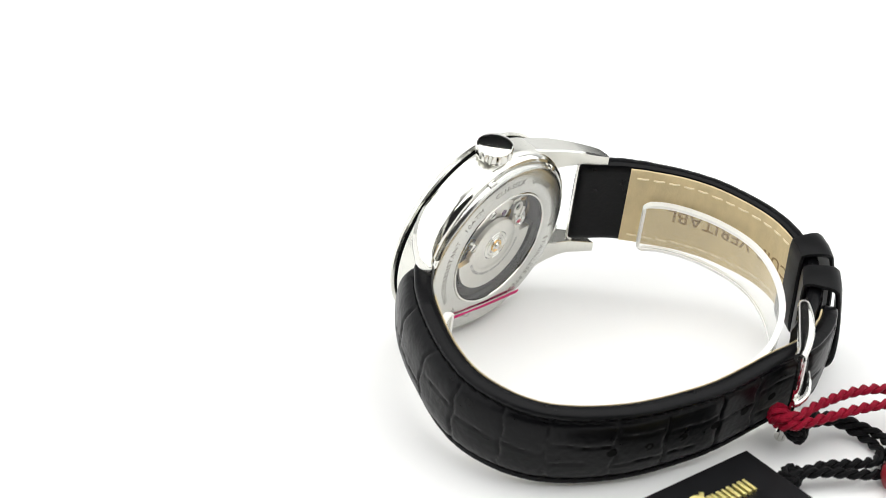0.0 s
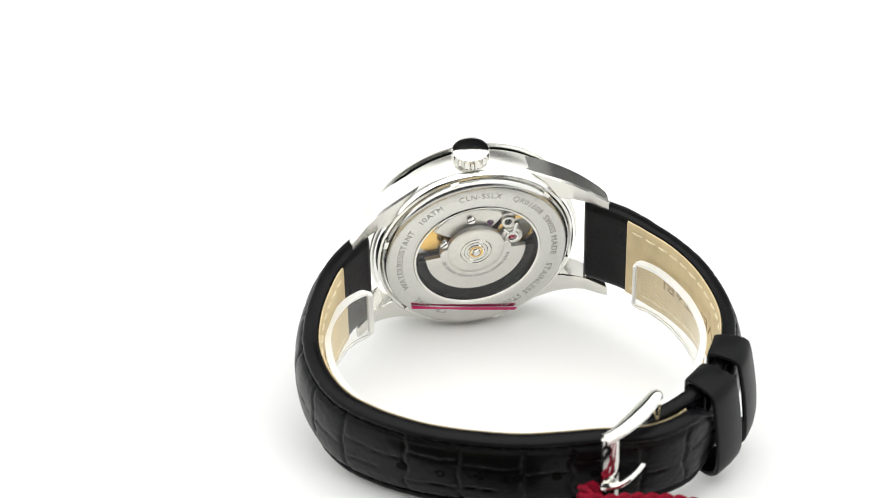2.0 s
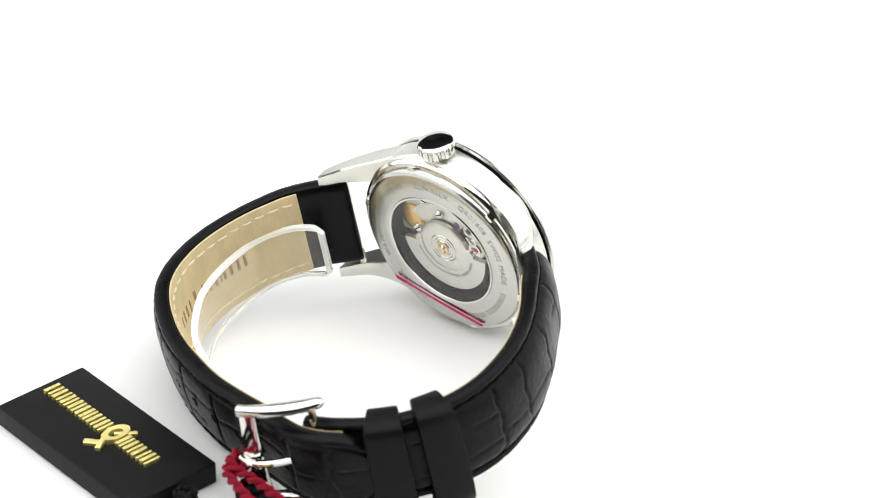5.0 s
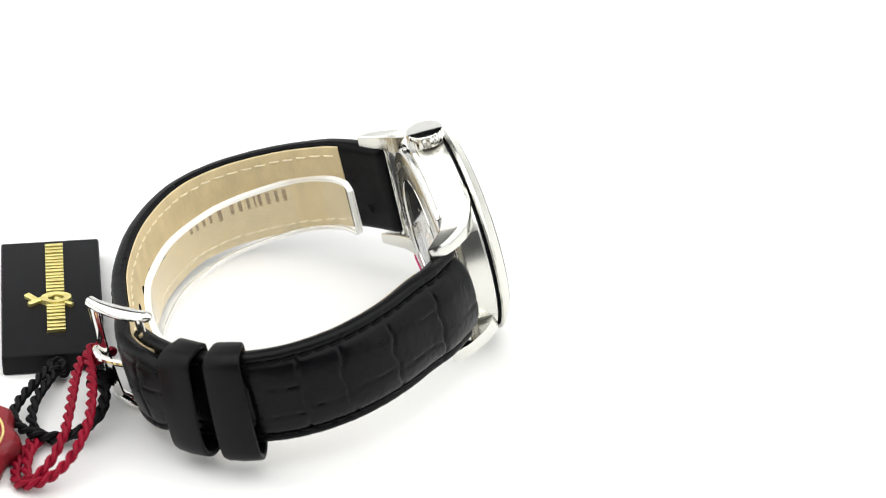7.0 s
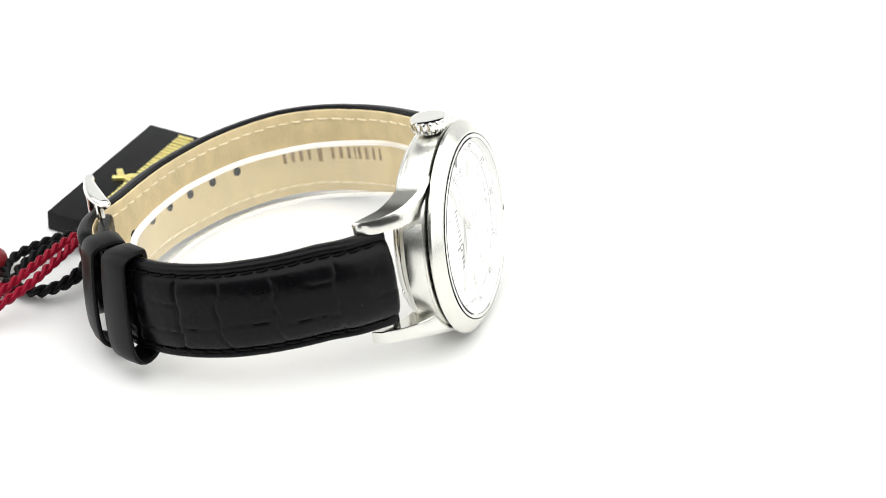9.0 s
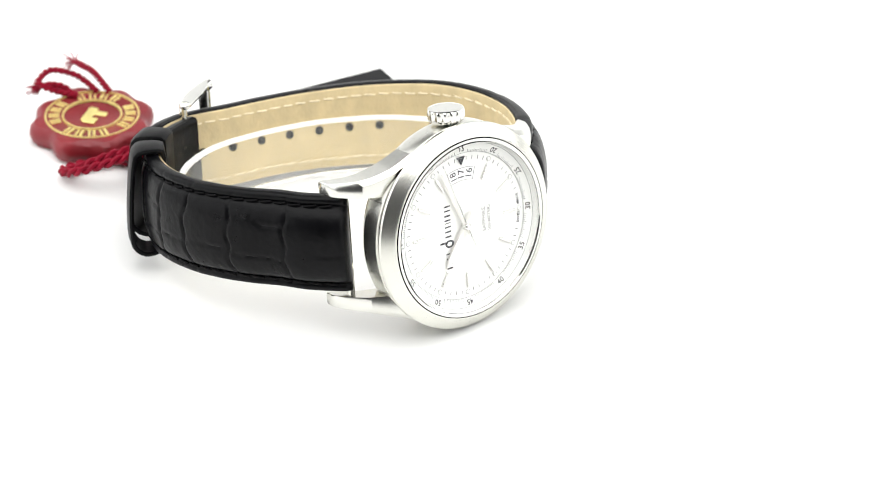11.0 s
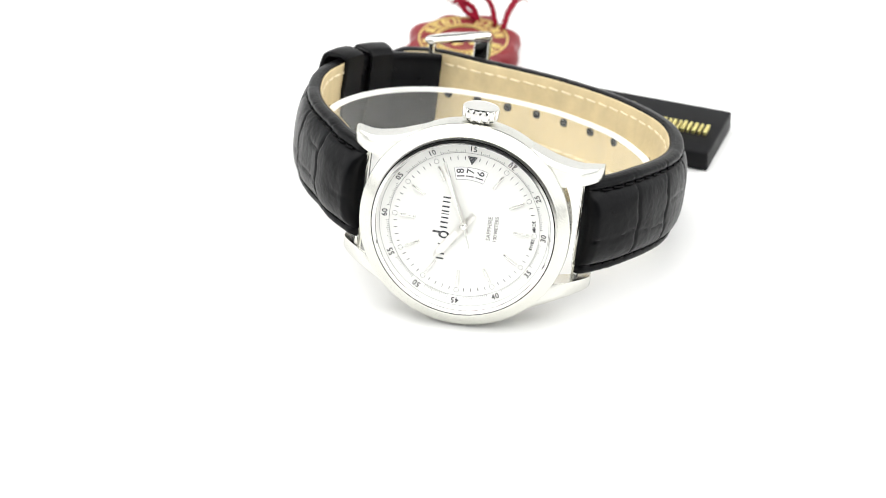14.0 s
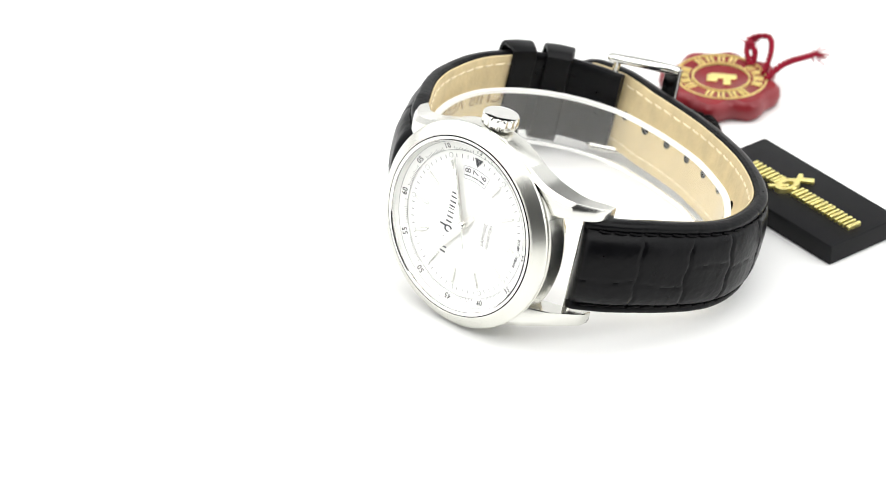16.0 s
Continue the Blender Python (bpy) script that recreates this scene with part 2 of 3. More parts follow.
def case():
    body = part("case", mm(lathe([(17.6, -1.6), (19.9, -1.6), (20.5, -2.0), (20.6, -2.6), (20.6, -6.0), (20.3, -6.9), (19.6, -7.5), (17.6, -7.6)], 128)),
                FLANK, watch, "brushed steel case middle")
    # lugs: x, top y, bottom y, inner z, outer z
    rows = [(9.5, -1.5, -6.5, 14.0, 18.1), (11, -1.5, -6.9, 12.0, 17.4), (13, -1.6, -7.3, 10.6, 16.5), (15.5, -1.95, -7.8, 10.25, 15.4),
            (17.5, -2.7, -8.4, 10.2, 14.7), (19.5, -3.8, -9.3, 10.2, 14.0), (21.3, -5.2, -10.4, 10.2, 13.5), (22.8, -7.0, -11.9, 10.2, 13.2), (24.2, -9.0, -13.2, 10.25, 12.95), (24.9, -10.5, -13.8, 10.3, 12.85), (25.1, -11.5, -13.6, 10.5, 12.6)]
    fine = []
    for a, b in zip(rows, rows[1:]):
        fine += [tuple(p + (q - p) * k / 3 for p, q in zip(a, b)) for k in range(3)]
    fine.append(rows[-1])
    for sx in (1, -1):
        for sz in (1, -1):
            secs = []
            for x, yt, yb, zi, zo in fine:
                b = min(0.9, (zo - zi) * 0.28)
                sec = [(zi, yt - 0.1), (zi + 0.25, yt), (zo - b, yt), (zo, yt - b), (zo, yb + 0.4), (zo - 0.35, yb), (zi + 0.25, yb), (zi, yb + 0.2)]
                secs.append([(sx * x, y, sz * z) for z, y in sec])
            part("lug", mm(loft(secs)), LUGSTEEL, body, "polished steel lug with a bevelled edge")
    for sx in (1, -1):
        part("spring_bar", mm(tube([Vector((sx * 22.0, -9.6, -10.6)), Vector((sx * 22.0, -9.6, 10.6))], 0.75)), STEEL, body)
    for side in (0, 180):
        secs = []
        for i in range(25):
            a = radians(side - 27 + 54 * i / 24)
            secs.append([(r * math.cos(a), y, r * math.sin(a)) for r, y in ((20.4, -2.3), (20.66, -2.4), (20.66, -6.2), (20.4, -6.5))])
        part("flank_panel", mm(loft(secs)), SATIN, body, "satin case side between the lugs")
    bez = part("bezel", mm(lathe([(17.95, 0.0), (18.0, 0.95), (18.25, 1.2), (18.7, 1.12), (18.85, 1.0103), (20.15, 0.0597), (20.3, -0.05), (20.85, -0.5), (20.95, -0.95), (20.6, -1.25), (19.4, -1.3), (17.95, -1.0)], 160)),
               BRUSHED, watch, "brushed steel bezel with polished rim")
    part("bezel_lip", mm(lathe([(17.3, 0.7), (17.35, 1.25), (17.55, 1.4), (18.05, 1.35), (18.1, 0.8)], 160)), STEEL, bez, "polished steel inner lip")
    # two solid near-black rings take the place of shade in the gaps
    part("lip_gap_shade", mm(lathe([(18.0, 1.1), (18.02, 1.33), (18.24, 1.3), (18.24, 1.1)], 128)), DARK, bez, "dark ring for the shade in the gap round the crystal")
    part("bezel_gap_shade", mm(lathe([(19.6, -1.28), (20.25, -1.28), (20.25, -1.62), (19.6, -1.62)], 128)), DARK, bez, "dark ring for the shade in the gap below the bezel")
    glass = part("crystal", mm(lathe([(0, 1.36), (12.0, 1.36), (17.0, 1.36), (17.1, 1.36), (17.24, 1.28), (17.26, 0.78), (12.0, 0.78), (0, 0.78)], 128, closed=False)), GLASS, watch, "clear flat sapphire crystal")
    glass.visible_shadow = False
    # fluted crown on the three o'clock side
    flute = lambda a, r, y: (-0.15 + 0.15 * math.cos(a * 15)) * (1 if r > 3.48 and 21.2 < y < 23.25 else 0)
    bm = lathe([(0, 20.2), (1.6, 20.2), (1.7, 20.8), (2.9, 20.8), (3.3, 20.95), (3.62, 21.25), (3.68, 21.7), (3.68, 22.8), (3.64, 23.15), (3.46, 23.4), (3.2, 23.5), (2.4, 23.6), (1.2, 23.68), (0, 23.7)], 180, flute, closed=False)
    crown = part("crown", mm(moved(moved(bm, pose(0, 0, 0, 90)), pose(0, -4.7, 0))), STEEL, watch, "polished fluted steel crown")
    return body


def put(bm, x0, z0, y, up):
    """Lays a flat text on the dial: up is the way its tops point, in (x, z)."""
    ux, uz = up
    rx, rz = -uz, ux
    return mm(bent(bm, lambda c: Vector((x0 + rx * c.x + ux * c.y, y + c.z, z0 + rz * c.x + uz * c.y))))


def dial():
    plate = part("dial", mm(lathe([(0, -1.2), (14.9, -1.2), (14.9, -1.6), (0, -1.6)], 128, closed=False)), DIAL, watch, "silver white dial with applied markers")
    part("chapter_ring", mm(lathe([(14.85, -1.15), (15.0, -0.95), (17.0, -0.35), (17.25, 0.1), (17.28, 0.66), (17.7, 0.66), (17.7, -1.6), (14.85, -1.6)], 160)), DIAL, plate, "white minute ring with small numerals")
    slope = lambda r: -0.95 + (r - 15.0) * 0.3 + 0.03
    # fine minute scale on the ring and the dial
    for name, mat, r0, r1, count, half, longer in (("minute_scale", INK, 14.95, 15.4, 240, 0.045, 20), ("dial_ticks", INK, 13.4, 14.1, 60, 0.075, 0)):
        bm = bmesh.new()
        for k in range(count):
            if name == "dial_ticks" and k % 5 == 0:
                continue
            if name == "minute_scale" and min(k % 20, 20 - k % 20) < 4:
                continue
            a = 2 * math.pi * k / count
            e = Vector((math.cos(a), 0, math.sin(a)))
            s = Vector((-math.sin(a), 0, math.cos(a))) * half
            far = r1 + (0.25 if longer and k % 4 == 0 else 0)
            ya, yb = (slope(r0), slope(far)) if longer else (-1.17, -1.17)
            bm.faces.new([bm.verts.new(p) for p in (e * r0 - s + Vector((0, ya, 0)), e * far - s + Vector((0, yb, 0)), e * far + s + Vector((0, yb, 0)), e * r0 + s + Vector((0, ya, 0)))])
        part(name, mm(bm), mat, plate, "fine printed scale")
    for r in (14.92, 16.75):
        y = slope(r)
        part("scale_circle", mm(lathe([(r, y), (r + 0.07, y + 0.03), (r + 0.07, y - 0.03), (r, y - 0.04)], 128)), GREYINK, plate)
    for k in range(1, 13):
        m = 5 * k
        a = radians(6 * m)
        e = (math.cos(a), math.sin(a))
        inward = 16 <= m <= 44
        up = (-e[0], -e[1]) if inward else e
        bm = lettering("%02d" % m, 1.5, 0.0, 1.1, 0.035)
        r = 15.85
        ux, uz = up
        rx, rz = -uz, ux
        bent(bm, lambda c: Vector((r * e[0] + rx * c.x + ux * c.y, 0, r * e[1] + rz * c.x + uz * c.y)))
        for v in bm.verts:
            v.co.y = slope(math.hypot(v.co.x, v.co.z)) + 0.02
        part("numeral", mm(bm), INK, plate, "small black printed numeral")
        # lume dot and applied baton
        bm = lathe([(0, -1.02), (0.36, -1.04), (0.45, -1.2), (0, -1.2)], 20, closed=False)
        if m != 15:
            part("lume_dot", mm(moved(bm, Matrix.Translation((13.9 * e[0], 0, 13.9 * e[1])))), DIAL, plate, "pale round lume dot")
            part("dot_outline", mm(moved(lathe([(0.42, -1.17), (0.52, -1.15), (0.52, -1.2), (0.42, -1.2)], 20), Matrix.Translation((13.9 * e[0], 0, 13.9 * e[1])))), GREYINK, plate)
            long0, long1 = (9.7, 12.9)
            bm = box(long0, long1, -1.2, -0.72, -0.24, 0.24, 0.14)
            part("hour_marker", mm(moved(bm, pose(0, 0, 0, 0, -6 * m, 0))), STEEL, plate, "polished applied steel baton")
        else:
            bm.free()
            tri = bmesh.new()
            v = [tri.verts.new((x, y, z)) for y in (-1.2, -0.95) for x, z in ((-0.95, 14.2), (0.95, 14.2), (0, 12.5))]
            tri.faces.new(v[:3]), tri.faces.new(v[3:])
            for i in range(3):
                j = (i + 1) % 3
                tri.faces.new((v[i], v[j], v[j + 3], v[i + 3]))
            part("triangle_marker", mm(tri), INK, plate, "black triangle marker")
    # date opening with three days
    bm = bmesh.new()
    arc = lambda r, a, y: (r * math.sin(a), y, r * math.cos(a))
    n = 14
    A = [radians(-16.5 + 33 * i / n) for i in range(n + 1)]
    lo = [bm.verts.new(arc(9.35, a, -1.185)) for a in A]
    hi = [bm.verts.new(arc(11.9, a, -1.185)) for a in A]
    for i in range(n):
        bm.faces.new((lo[i], lo[i + 1], hi[i + 1], hi[i]))
    part("date_disc", mm(bm), PAPER, plate, "white date disc in an arched opening")
    edge = [Vector(arc(9.35, a, -1.17)) for a in A] + [Vector(arc(11.9, a, -1.17)) for a in A[::-1]]
    part("date_frame", mm(tube(edge + [edge[0]], 0.05, 6)), GREYINK, plate)
    for word, a in (("18", 10.5), ("17", 0), ("16", -10.5)):
        e = (math.sin(radians(a)), math.cos(radians(a)))
        part("date_numeral", put(lettering(word, 2.1, 0.0, 1.0, 0.02), 10.6 * e[0], 10.6 * e[1], -1.16, (e[1], -e[0])), INK, plate, "black printed date")
    part("dial_text", put(lettering("SAPPHIRE", 1.2, 0.0, 1.0, 0.02), -5.0, 0, -1.17, (1, 0)), GREYINK, plate, "grey printed words")
    part("dial_text", put(lettering("100 METERS", 1.05, 0.0, 1.0, 0.02), -6.3, 0, -1.17, (1, 0)), GREYINK, plate, "grey printed words")
    for word, a in (("SWISS", 187.5), ("MADE", 172.0)):
        e = (math.cos(radians(a)), math.sin(radians(a)))
        part("dial_text", put(lettering(word, 0.9, 0.0, 1.0, 0.02), 14.05 * e[0] + 0.25, 14.05 * e[1], -1.16, (-e[0], -e[1])), INK, plate, "tiny black printed word")
    # maker's name as plain bars, emblem as a plain shape
    z = -8.0
    for w in (0.95, 0.95, 0.95, 0.8, 0, 0.95, 0.95, 0.8, 0.45, 0.85, 1.0, 0.8, 0.95):
        if w:
            part("name_bar", mm(box(3.3, 4.75, -1.2, -1.15, z, z + 0.33 * w)), INK, plate)
        z += w + 0.06 if w else 2.7
    part("emblem", mm(moved(lathe([(0.42, -1.15), (0.72, -1.15), (0.72, -1.2), (0.42, -1.2)], 24), pose(3.8, 0, -2.8) @ Matrix.Diagonal((1.5, 1, 1.1, 1)))), INK, plate, "small black emblem")
    part("emblem", mm(box(4.6, 6.1, -1.2, -1.15, -2.6, -2.2, 0.02)), INK, plate, "small black emblem")
    return plate


def pointers():
    def blade(length, tail, w0, w1, y, a, name, mat, words):
        bm = bmesh.new()
        out = [(-tail, w0 * 0.7), (0, w0), (length * 0.75, w1), (length, w1 * 0.25)]
        pts = [(r, s) for r, s in out] + [(r, -s) for r, s in out[::-1]]
        lo = [bm.verts.new((r, y, s)) for r, s in pts]
        mid = [bm.verts.new((r, y + 0.22, s * 0.25)) for r, s in pts]
        k = len(pts)
        for i in range(k):
            bm.faces.new((lo[i], lo[(i + 1) % k], mid[(i + 1) % k], mid[i]))
        bm.faces.new(lo[::-1]), bm.faces.new(mid)
        return part(name, mm(moved(bm, pose(0, 0, 0, 0, -a, 0))), mat, watch, words)
    def lume(pointer, r0, r1, w, y, a):
        part("lume_fill", mm(moved(box(r0, r1, y, y + 0.07, -w, w, 0.03), pose(0, 0, 0, 0, -a, 0))), DIAL, pointer, "pale lume fill")
    lume(blade(9.2, 3.0, 0.85, 0.85, -0.75, 305, "hour_pointer", POINTER, "satin steel hour pointer with pale lume"), 2.0, 7.8, 0.58, -0.55, 305)
    lume(blade(13.4, 1.8, 0.55, 0.58, -0.35, 66, "minute_pointer", POINTER, "satin steel minute pointer with pale lume"), 2.4, 11.2, 0.36, -0.16, 66)
    blade(13.8, 4.6, 0.16, 0.09, 0.1, 69, "second_pointer", STEEL, "thin steel seconds pointer")
    part("pointer_hub", mm(lathe([(0, 0.55), (0.5, 0.5), (0.75, 0.2), (0.85, -1.2), (0, -1.2)], 32, closed=False)), STEEL, watch)


def back_arc(text, size, r, b, y, spread=1.0):
    """Text round the case back, tops outward, centred on the angle b from the crown."""
    bm = lettering(text, size, 0.0, spread)
    def f(c):
        a = radians(b) + c.x / r
        q = r + c.y
        return Vector((q * math.sin(a), y, q * math.cos(a)))
    return mm(bent(bm, f))


def case_back():
    ring = part("case_back", mm(lathe([(12.4, -9.35), (12.8, -9.6), (13.2, -9.62), (17.2, -9.55), (17.9, -9.3), (18.35, -8.9), (18.5, -8.3), (18.5, -7.4), (12.4, -7.4)], 144)), BACKSTEEL, watch, "satin steel case back ring with etched words")
    part("case_back_rim", mm(lathe([(18.45, -8.0), (18.9, -8.25), (19.4, -8.15), (19.9, -7.6), (20.0, -7.2), (18.4, -7.2)], 144)), STEEL, ring, "polished steel rim")
    part("window_rim", mm(lathe([(12.0, -9.3), (12.1, -9.58), (12.45, -9.66), (12.55, -9.3), (12.3, -8.9)], 128)), STEEL, ring, "polished window rim")
    for a in (-12, 48, 108, 168, 228, 288):
        part("notch", mm(moved(box(-0.85, 0.85, -9.0, -8.0, 17.75, 19.0, 0.1), pose(0, 0, 0, 0, a, 0))), STEEL, ring, "polished wrench notch")
    for word, b in (("CLN-SSLX", 3), ("QR01608", 42), ("SWISS MADE", 81), ("STAINLESS STEEL", 137), ("CRYSTAL", -141), ("WATERRESISTANT", -84), ("10ATM", -36)):
        part("etched_word", back_arc(word, 1.75, 15.3, b, -9.64, 1.12), ETCH, ring, "grey etched words")
    glass = part("back_crystal", mm(lathe([(0, -9.5), (12.1, -9.45), (12.1, -9.2), (0, -9.2)], 96, closed=False)), GLASS, watch, "clear case back window")
    glass.visible_shadow = False
    # movement; its base plate is darkened for the shade behind the bridges
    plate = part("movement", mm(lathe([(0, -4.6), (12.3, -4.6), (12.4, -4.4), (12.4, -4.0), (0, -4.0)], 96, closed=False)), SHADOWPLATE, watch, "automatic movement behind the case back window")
    plate.location.y = -0.9 * MM
    # ring wall blackened to stand for the shade of the deep gap
    part("movement_ring", mm(lathe([(11.6, -4.6), (12.4, -7.4), (12.6, -7.4), (12.6, -4.4), (11.6, -4.4)], 96)), DARK, plate, "inner ring coloured black for the shade of the deep gap")

    def sector(r0, r1, a0, a1, y0, y1, n=40):
        """A thick plate between two angles from the crown side, clockwise seen from behind."""
        secs = []
        for i in range(n + 1):
            a = radians(a0 + (a1 - a0) * i / n)
            secs.append([(r * math.sin(a), y, r * math.cos(a)) for r, y in ((r0, y0), (r1, y0), (r1, y1), (r0, y1))])
        return loft(secs)
    part("bridge", mm(join(sector(3.2, 9.3, -56, 40, -5.0, -5.9), sector(1.0, 11.2, -20, 20, -4.7, -5.2))), PLATE, plate, "nickel plated bridge")
    part("bridge_edge", mm(sector(9.3, 9.55, -56, 40, -5.0, -5.75)), STEEL, plate, "polished bridge edge")
    cock = join(moved(lathe([(0, -6.4), (2.0, -6.4), (2.2, -6.2), (2.2, -5.0), (0, -5.0)], 40, closed=False), pose(7.4, 0, 1.5)),
                moved(box(-1.1, 1.1, -6.2, -5.2, 1.2, 6.6, 0.25), pose(7.2, 0, 1.0, 0, -6, 0)),
                moved(lathe([(0.75, -6.6), (1.25, -6.6), (1.35, -6.2), (0.65, -6.2)], 32), pose(6.6, 0, 5.6)))
    part("balance_bridge", mm(cock), PLATE, plate, "nickel balance bridge")
    part("regulator", mm(join(moved(box(-0.3, 0.3, -6.75, -6.25, 0.6, 3.6, 0.1), pose(7.4, 0, 1.5, 0, 14, 0)), moved(box(-0.25, 0.25, -6.7, -6.25, 0.6, 3.0, 0.1), pose(7.4, 0, 1.5, 0, -32, 0)))), STEEL, plate, "polished regulator lever")
    part("jewel_ring", mm(moved(lathe([(0.75, -6.5), (0.85, -6.7), (1.35, -6.7), (1.45, -6.45)], 32), pose(7.4, 0, 1.5))), STEEL, plate, "bright ring round the ruby")
    # nothing is cut: a near-black disc gives the opening its shade
    part("keyhole_shade", mm(moved(lathe([(0, -6.3), (0.6, -6.3), (0.6, -6.2), (0, -6.2)], 20, closed=False), pose(6.6, 0, 5.6))), DARK, plate, "dark disc for the shaded opening in the balance bridge")
    part("jewel", mm(moved(lathe([(0, -6.55), (0.55, -6.55), (0.7, -6.4), (0, -6.3)], 20, closed=False), pose(7.4, 0, 1.5))), RUBY, plate, "red ruby bearing")
    part("jewel", mm(moved(lathe([(0, -6.0), (0.6, -6.0), (0.75, -5.85), (0, -5.8)], 20, closed=False), pose(3.2, 0, 5.6))), material("violet_ruby", (0.12, 0.05, 0.12), 0.1), plate, "dark ruby bearing")
    tooth = lambda a, r, y: 0.16 * math.cos(a * 40) if r > 3.2 else 0
    part("gold_wheel", mm(moved(lathe([(0, -5.6), (2.8, -5.6), (3.3, -5.55), (3.3, -5.1), (0, -5.1)], 160, tooth, closed=False), pose(-8.0, 0, 3.4))), BRASS, plate, "gilt toothed wheel")
    part("balance_wheel", mm(moved(lathe([(3.0, -5.5), (3.7, -5.5), (3.7, -5.0), (3.0, -5.0)], 64), pose(8.4, 0, 2.2))), BRASS, plate, "gilt balance wheel rim")
    tooth2 = lambda a, r, y: 0.22 * math.cos(a * 26) if r > 3.6 else 0
    part("ratchet_wheel", mm(moved(lathe([(0, -5.5), (3.4, -5.5), (3.9, -5.45), (3.9, -5.0), (0, -5.0)], 156, tooth2, closed=False), pose(-1.2, 0, 8.4))), PLATE, plate, "toothed steel wheel")
    for x, z, y in ((-0.6, 7.2, -6.1), (-6.2, 2.6, -6.9), (-4.6, 9.0, -5.6), (5.2, 9.4, -5.6)):
        head = part("screw", mm(moved(lathe([(0, y - 0.35), (0.75, y - 0.35), (0.9, y - 0.2), (0.9, y + 0.5), (0, y + 0.5)], 28, closed=False), pose(x, 0, z))), STEEL, plate, "polished slotted screw")
        # slot drawn as a dark bar on the head, for its shade
        part("slot", mm(moved(moved(box(-0.8, 0.8, y - 0.37, y - 0.25, -0.12, 0.12), pose(0, 0, 0, 0, 35 * x, 0)), pose(x, 0, z))), DARK, head)
    rot = sector(4.3, 9.9, 93, 267, -6.3, -7.3, 60)
    arm = lathe([(1.5, -7.5), (4.6, -7.42), (5.5, -7.36), (5.75, -7.2), (5.75, -6.3), (1.5, -6.3)], 80)
    ears = [moved(lathe([(0, -7.3), (1.05, -7.3), (1.2, -7.15), (1.2, -6.3), (0, -6.3)], 24, closed=False), pose(x, 0, 0.1)) for x in (-5.9, 5.9)]
    arm = join(arm, *ears)
    part("rotor", mm(join(rot, arm)), PLATE, plate, "nickel half disc winding rotor")
    part("rotor_weight", mm(sector(9.95, 11.8, 95, 265, -5.6, -6.9, 60)), DARK, plate, "blackened rotor weight")
    for r in (2.2, 2.9):
        part("rotor_groove", mm(lathe([(r, -7.45), (r + 0.12, -7.56), (r + 0.24, -7.45), (r + 0.12, -7.4)], 56)), STEEL, plate, "polished turned ring")
    part("bridge_plate", mm(join(sector(8.7, 11.6, -66, -14, -4.7, -5.4), sector(8.7, 11.6, 24, 62, -4.7, -5.4), sector(4.4, 8.0, 62, 88, -4.7, -5.5), sector(5.0, 11.4, -90, -72, -4.7, -5.5))), PLATE, plate, "nickel plated bridge")
    part("rotor_hub", mm(lathe([(0, -7.9), (0.7, -7.9), (0.85, -7.7), (1.15, -7.6), (1.6, -7.65), (1.9, -7.4), (0, -7.2)], 48, closed=False)), STEEL, plate, "steel rotor hub")
    part("hub_ring", mm(lathe([(1.0, -7.6), (1.08, -7.78), (1.3, -7.78), (1.38, -7.6)], 40)), BRASS, plate, "gilt ring round the hub")
    part("hub_screw", mm(lathe([(0, -8.05), (0.6, -8.05), (0.7, -7.9), (0, -7.8)], 32, closed=False)), STEEL, plate)
    # tiny unreadable words on the rotor as bars
    for i in range(46):
        b = 106 + i * 3.3
        if i % 9 == 6:
            continue
        part("rotor_bar", mm(moved(box(-0.10, 0.10, -7.33, -7.315, 6.3, 6.95), pose(0, 0, 0, 0, b, 0))), GREYINK, plate)


body = case()
dial()
pointers()
case_back()

# ---- strap: plan of its two halves, (x, y), seen along the strap's width ----
HALF_12 = [(21.6, -9.2), (24.4, -11.6), (27.9, -15.0), (31.2, -19.8), (34.7, -25.2), (37.3, -31.0), (38.8, -37.0), (39.3, -44.0), (38.2, -50.2), (35.2, -56.8), (30.0, -62.4), (23.4, -66.3), (17.4, -68.5)]
HALF_6 = [(-21.6, -9.2), (-24.2, -11.4), (-27.9, -15.2), (-31.2, -20.0), (-35.0, -28.0), (-36.9, -36.0), (-36.3, -43.8), (-33.9, -50.2), (-29.8, -55.2), (-24.3, -59.7), (-18.8, -63.0), (-12.0, -65.9), (-5.2, -68.1), (1.5, -69.3), (8.5, -70.2), (14.0, -71.3), (19.0, -71.6), (25.0, -69.8), (31.0, -65.4)]


class Band:
    """A line in plan with a height; place(s, v, h): s along, v across, h outward."""
    def __init__(self, pts, step=0.45, lean=0.04):
        self.step, self.lean = step, lean
        self.line = spline([(x, y, 0) for x, y in pts], step)
        self.length = (len(self.line) - 1) * step
        n = len(self.line)
        self.out = []
        for i in range(n):
            t = (self.line[min(i + 2, n - 1)] - self.line[max(i - 2, 0)]).normalized()
            o = Vector((t.y, -t.x, 0))
            if o.dot(self.line[i] - Vector((0, -38, 0))) < 0:
                o = -o
            self.out.append(o)
        for walk_way in (range(n // 2 + 1, n), range(n // 2 - 1, -1, -1)):
            last = self.out[n // 2]
            for i in walk_way:
                if self.out[i].dot(last) < 0:
                    self.out[i] = -self.out[i]
                last = self.out[i]

    def place(self, s, v, h):
        k = max(0.0, min(len(self.line) - 1.001, s / self.step))
        i = int(k)
        p = self.line[i].lerp(self.line[i + 1], k - i)
        o = self.out[i].lerp(self.out[i + 1], k - i)
        far = max(0.0, min(1.0, (-p.y - 9) / 10))
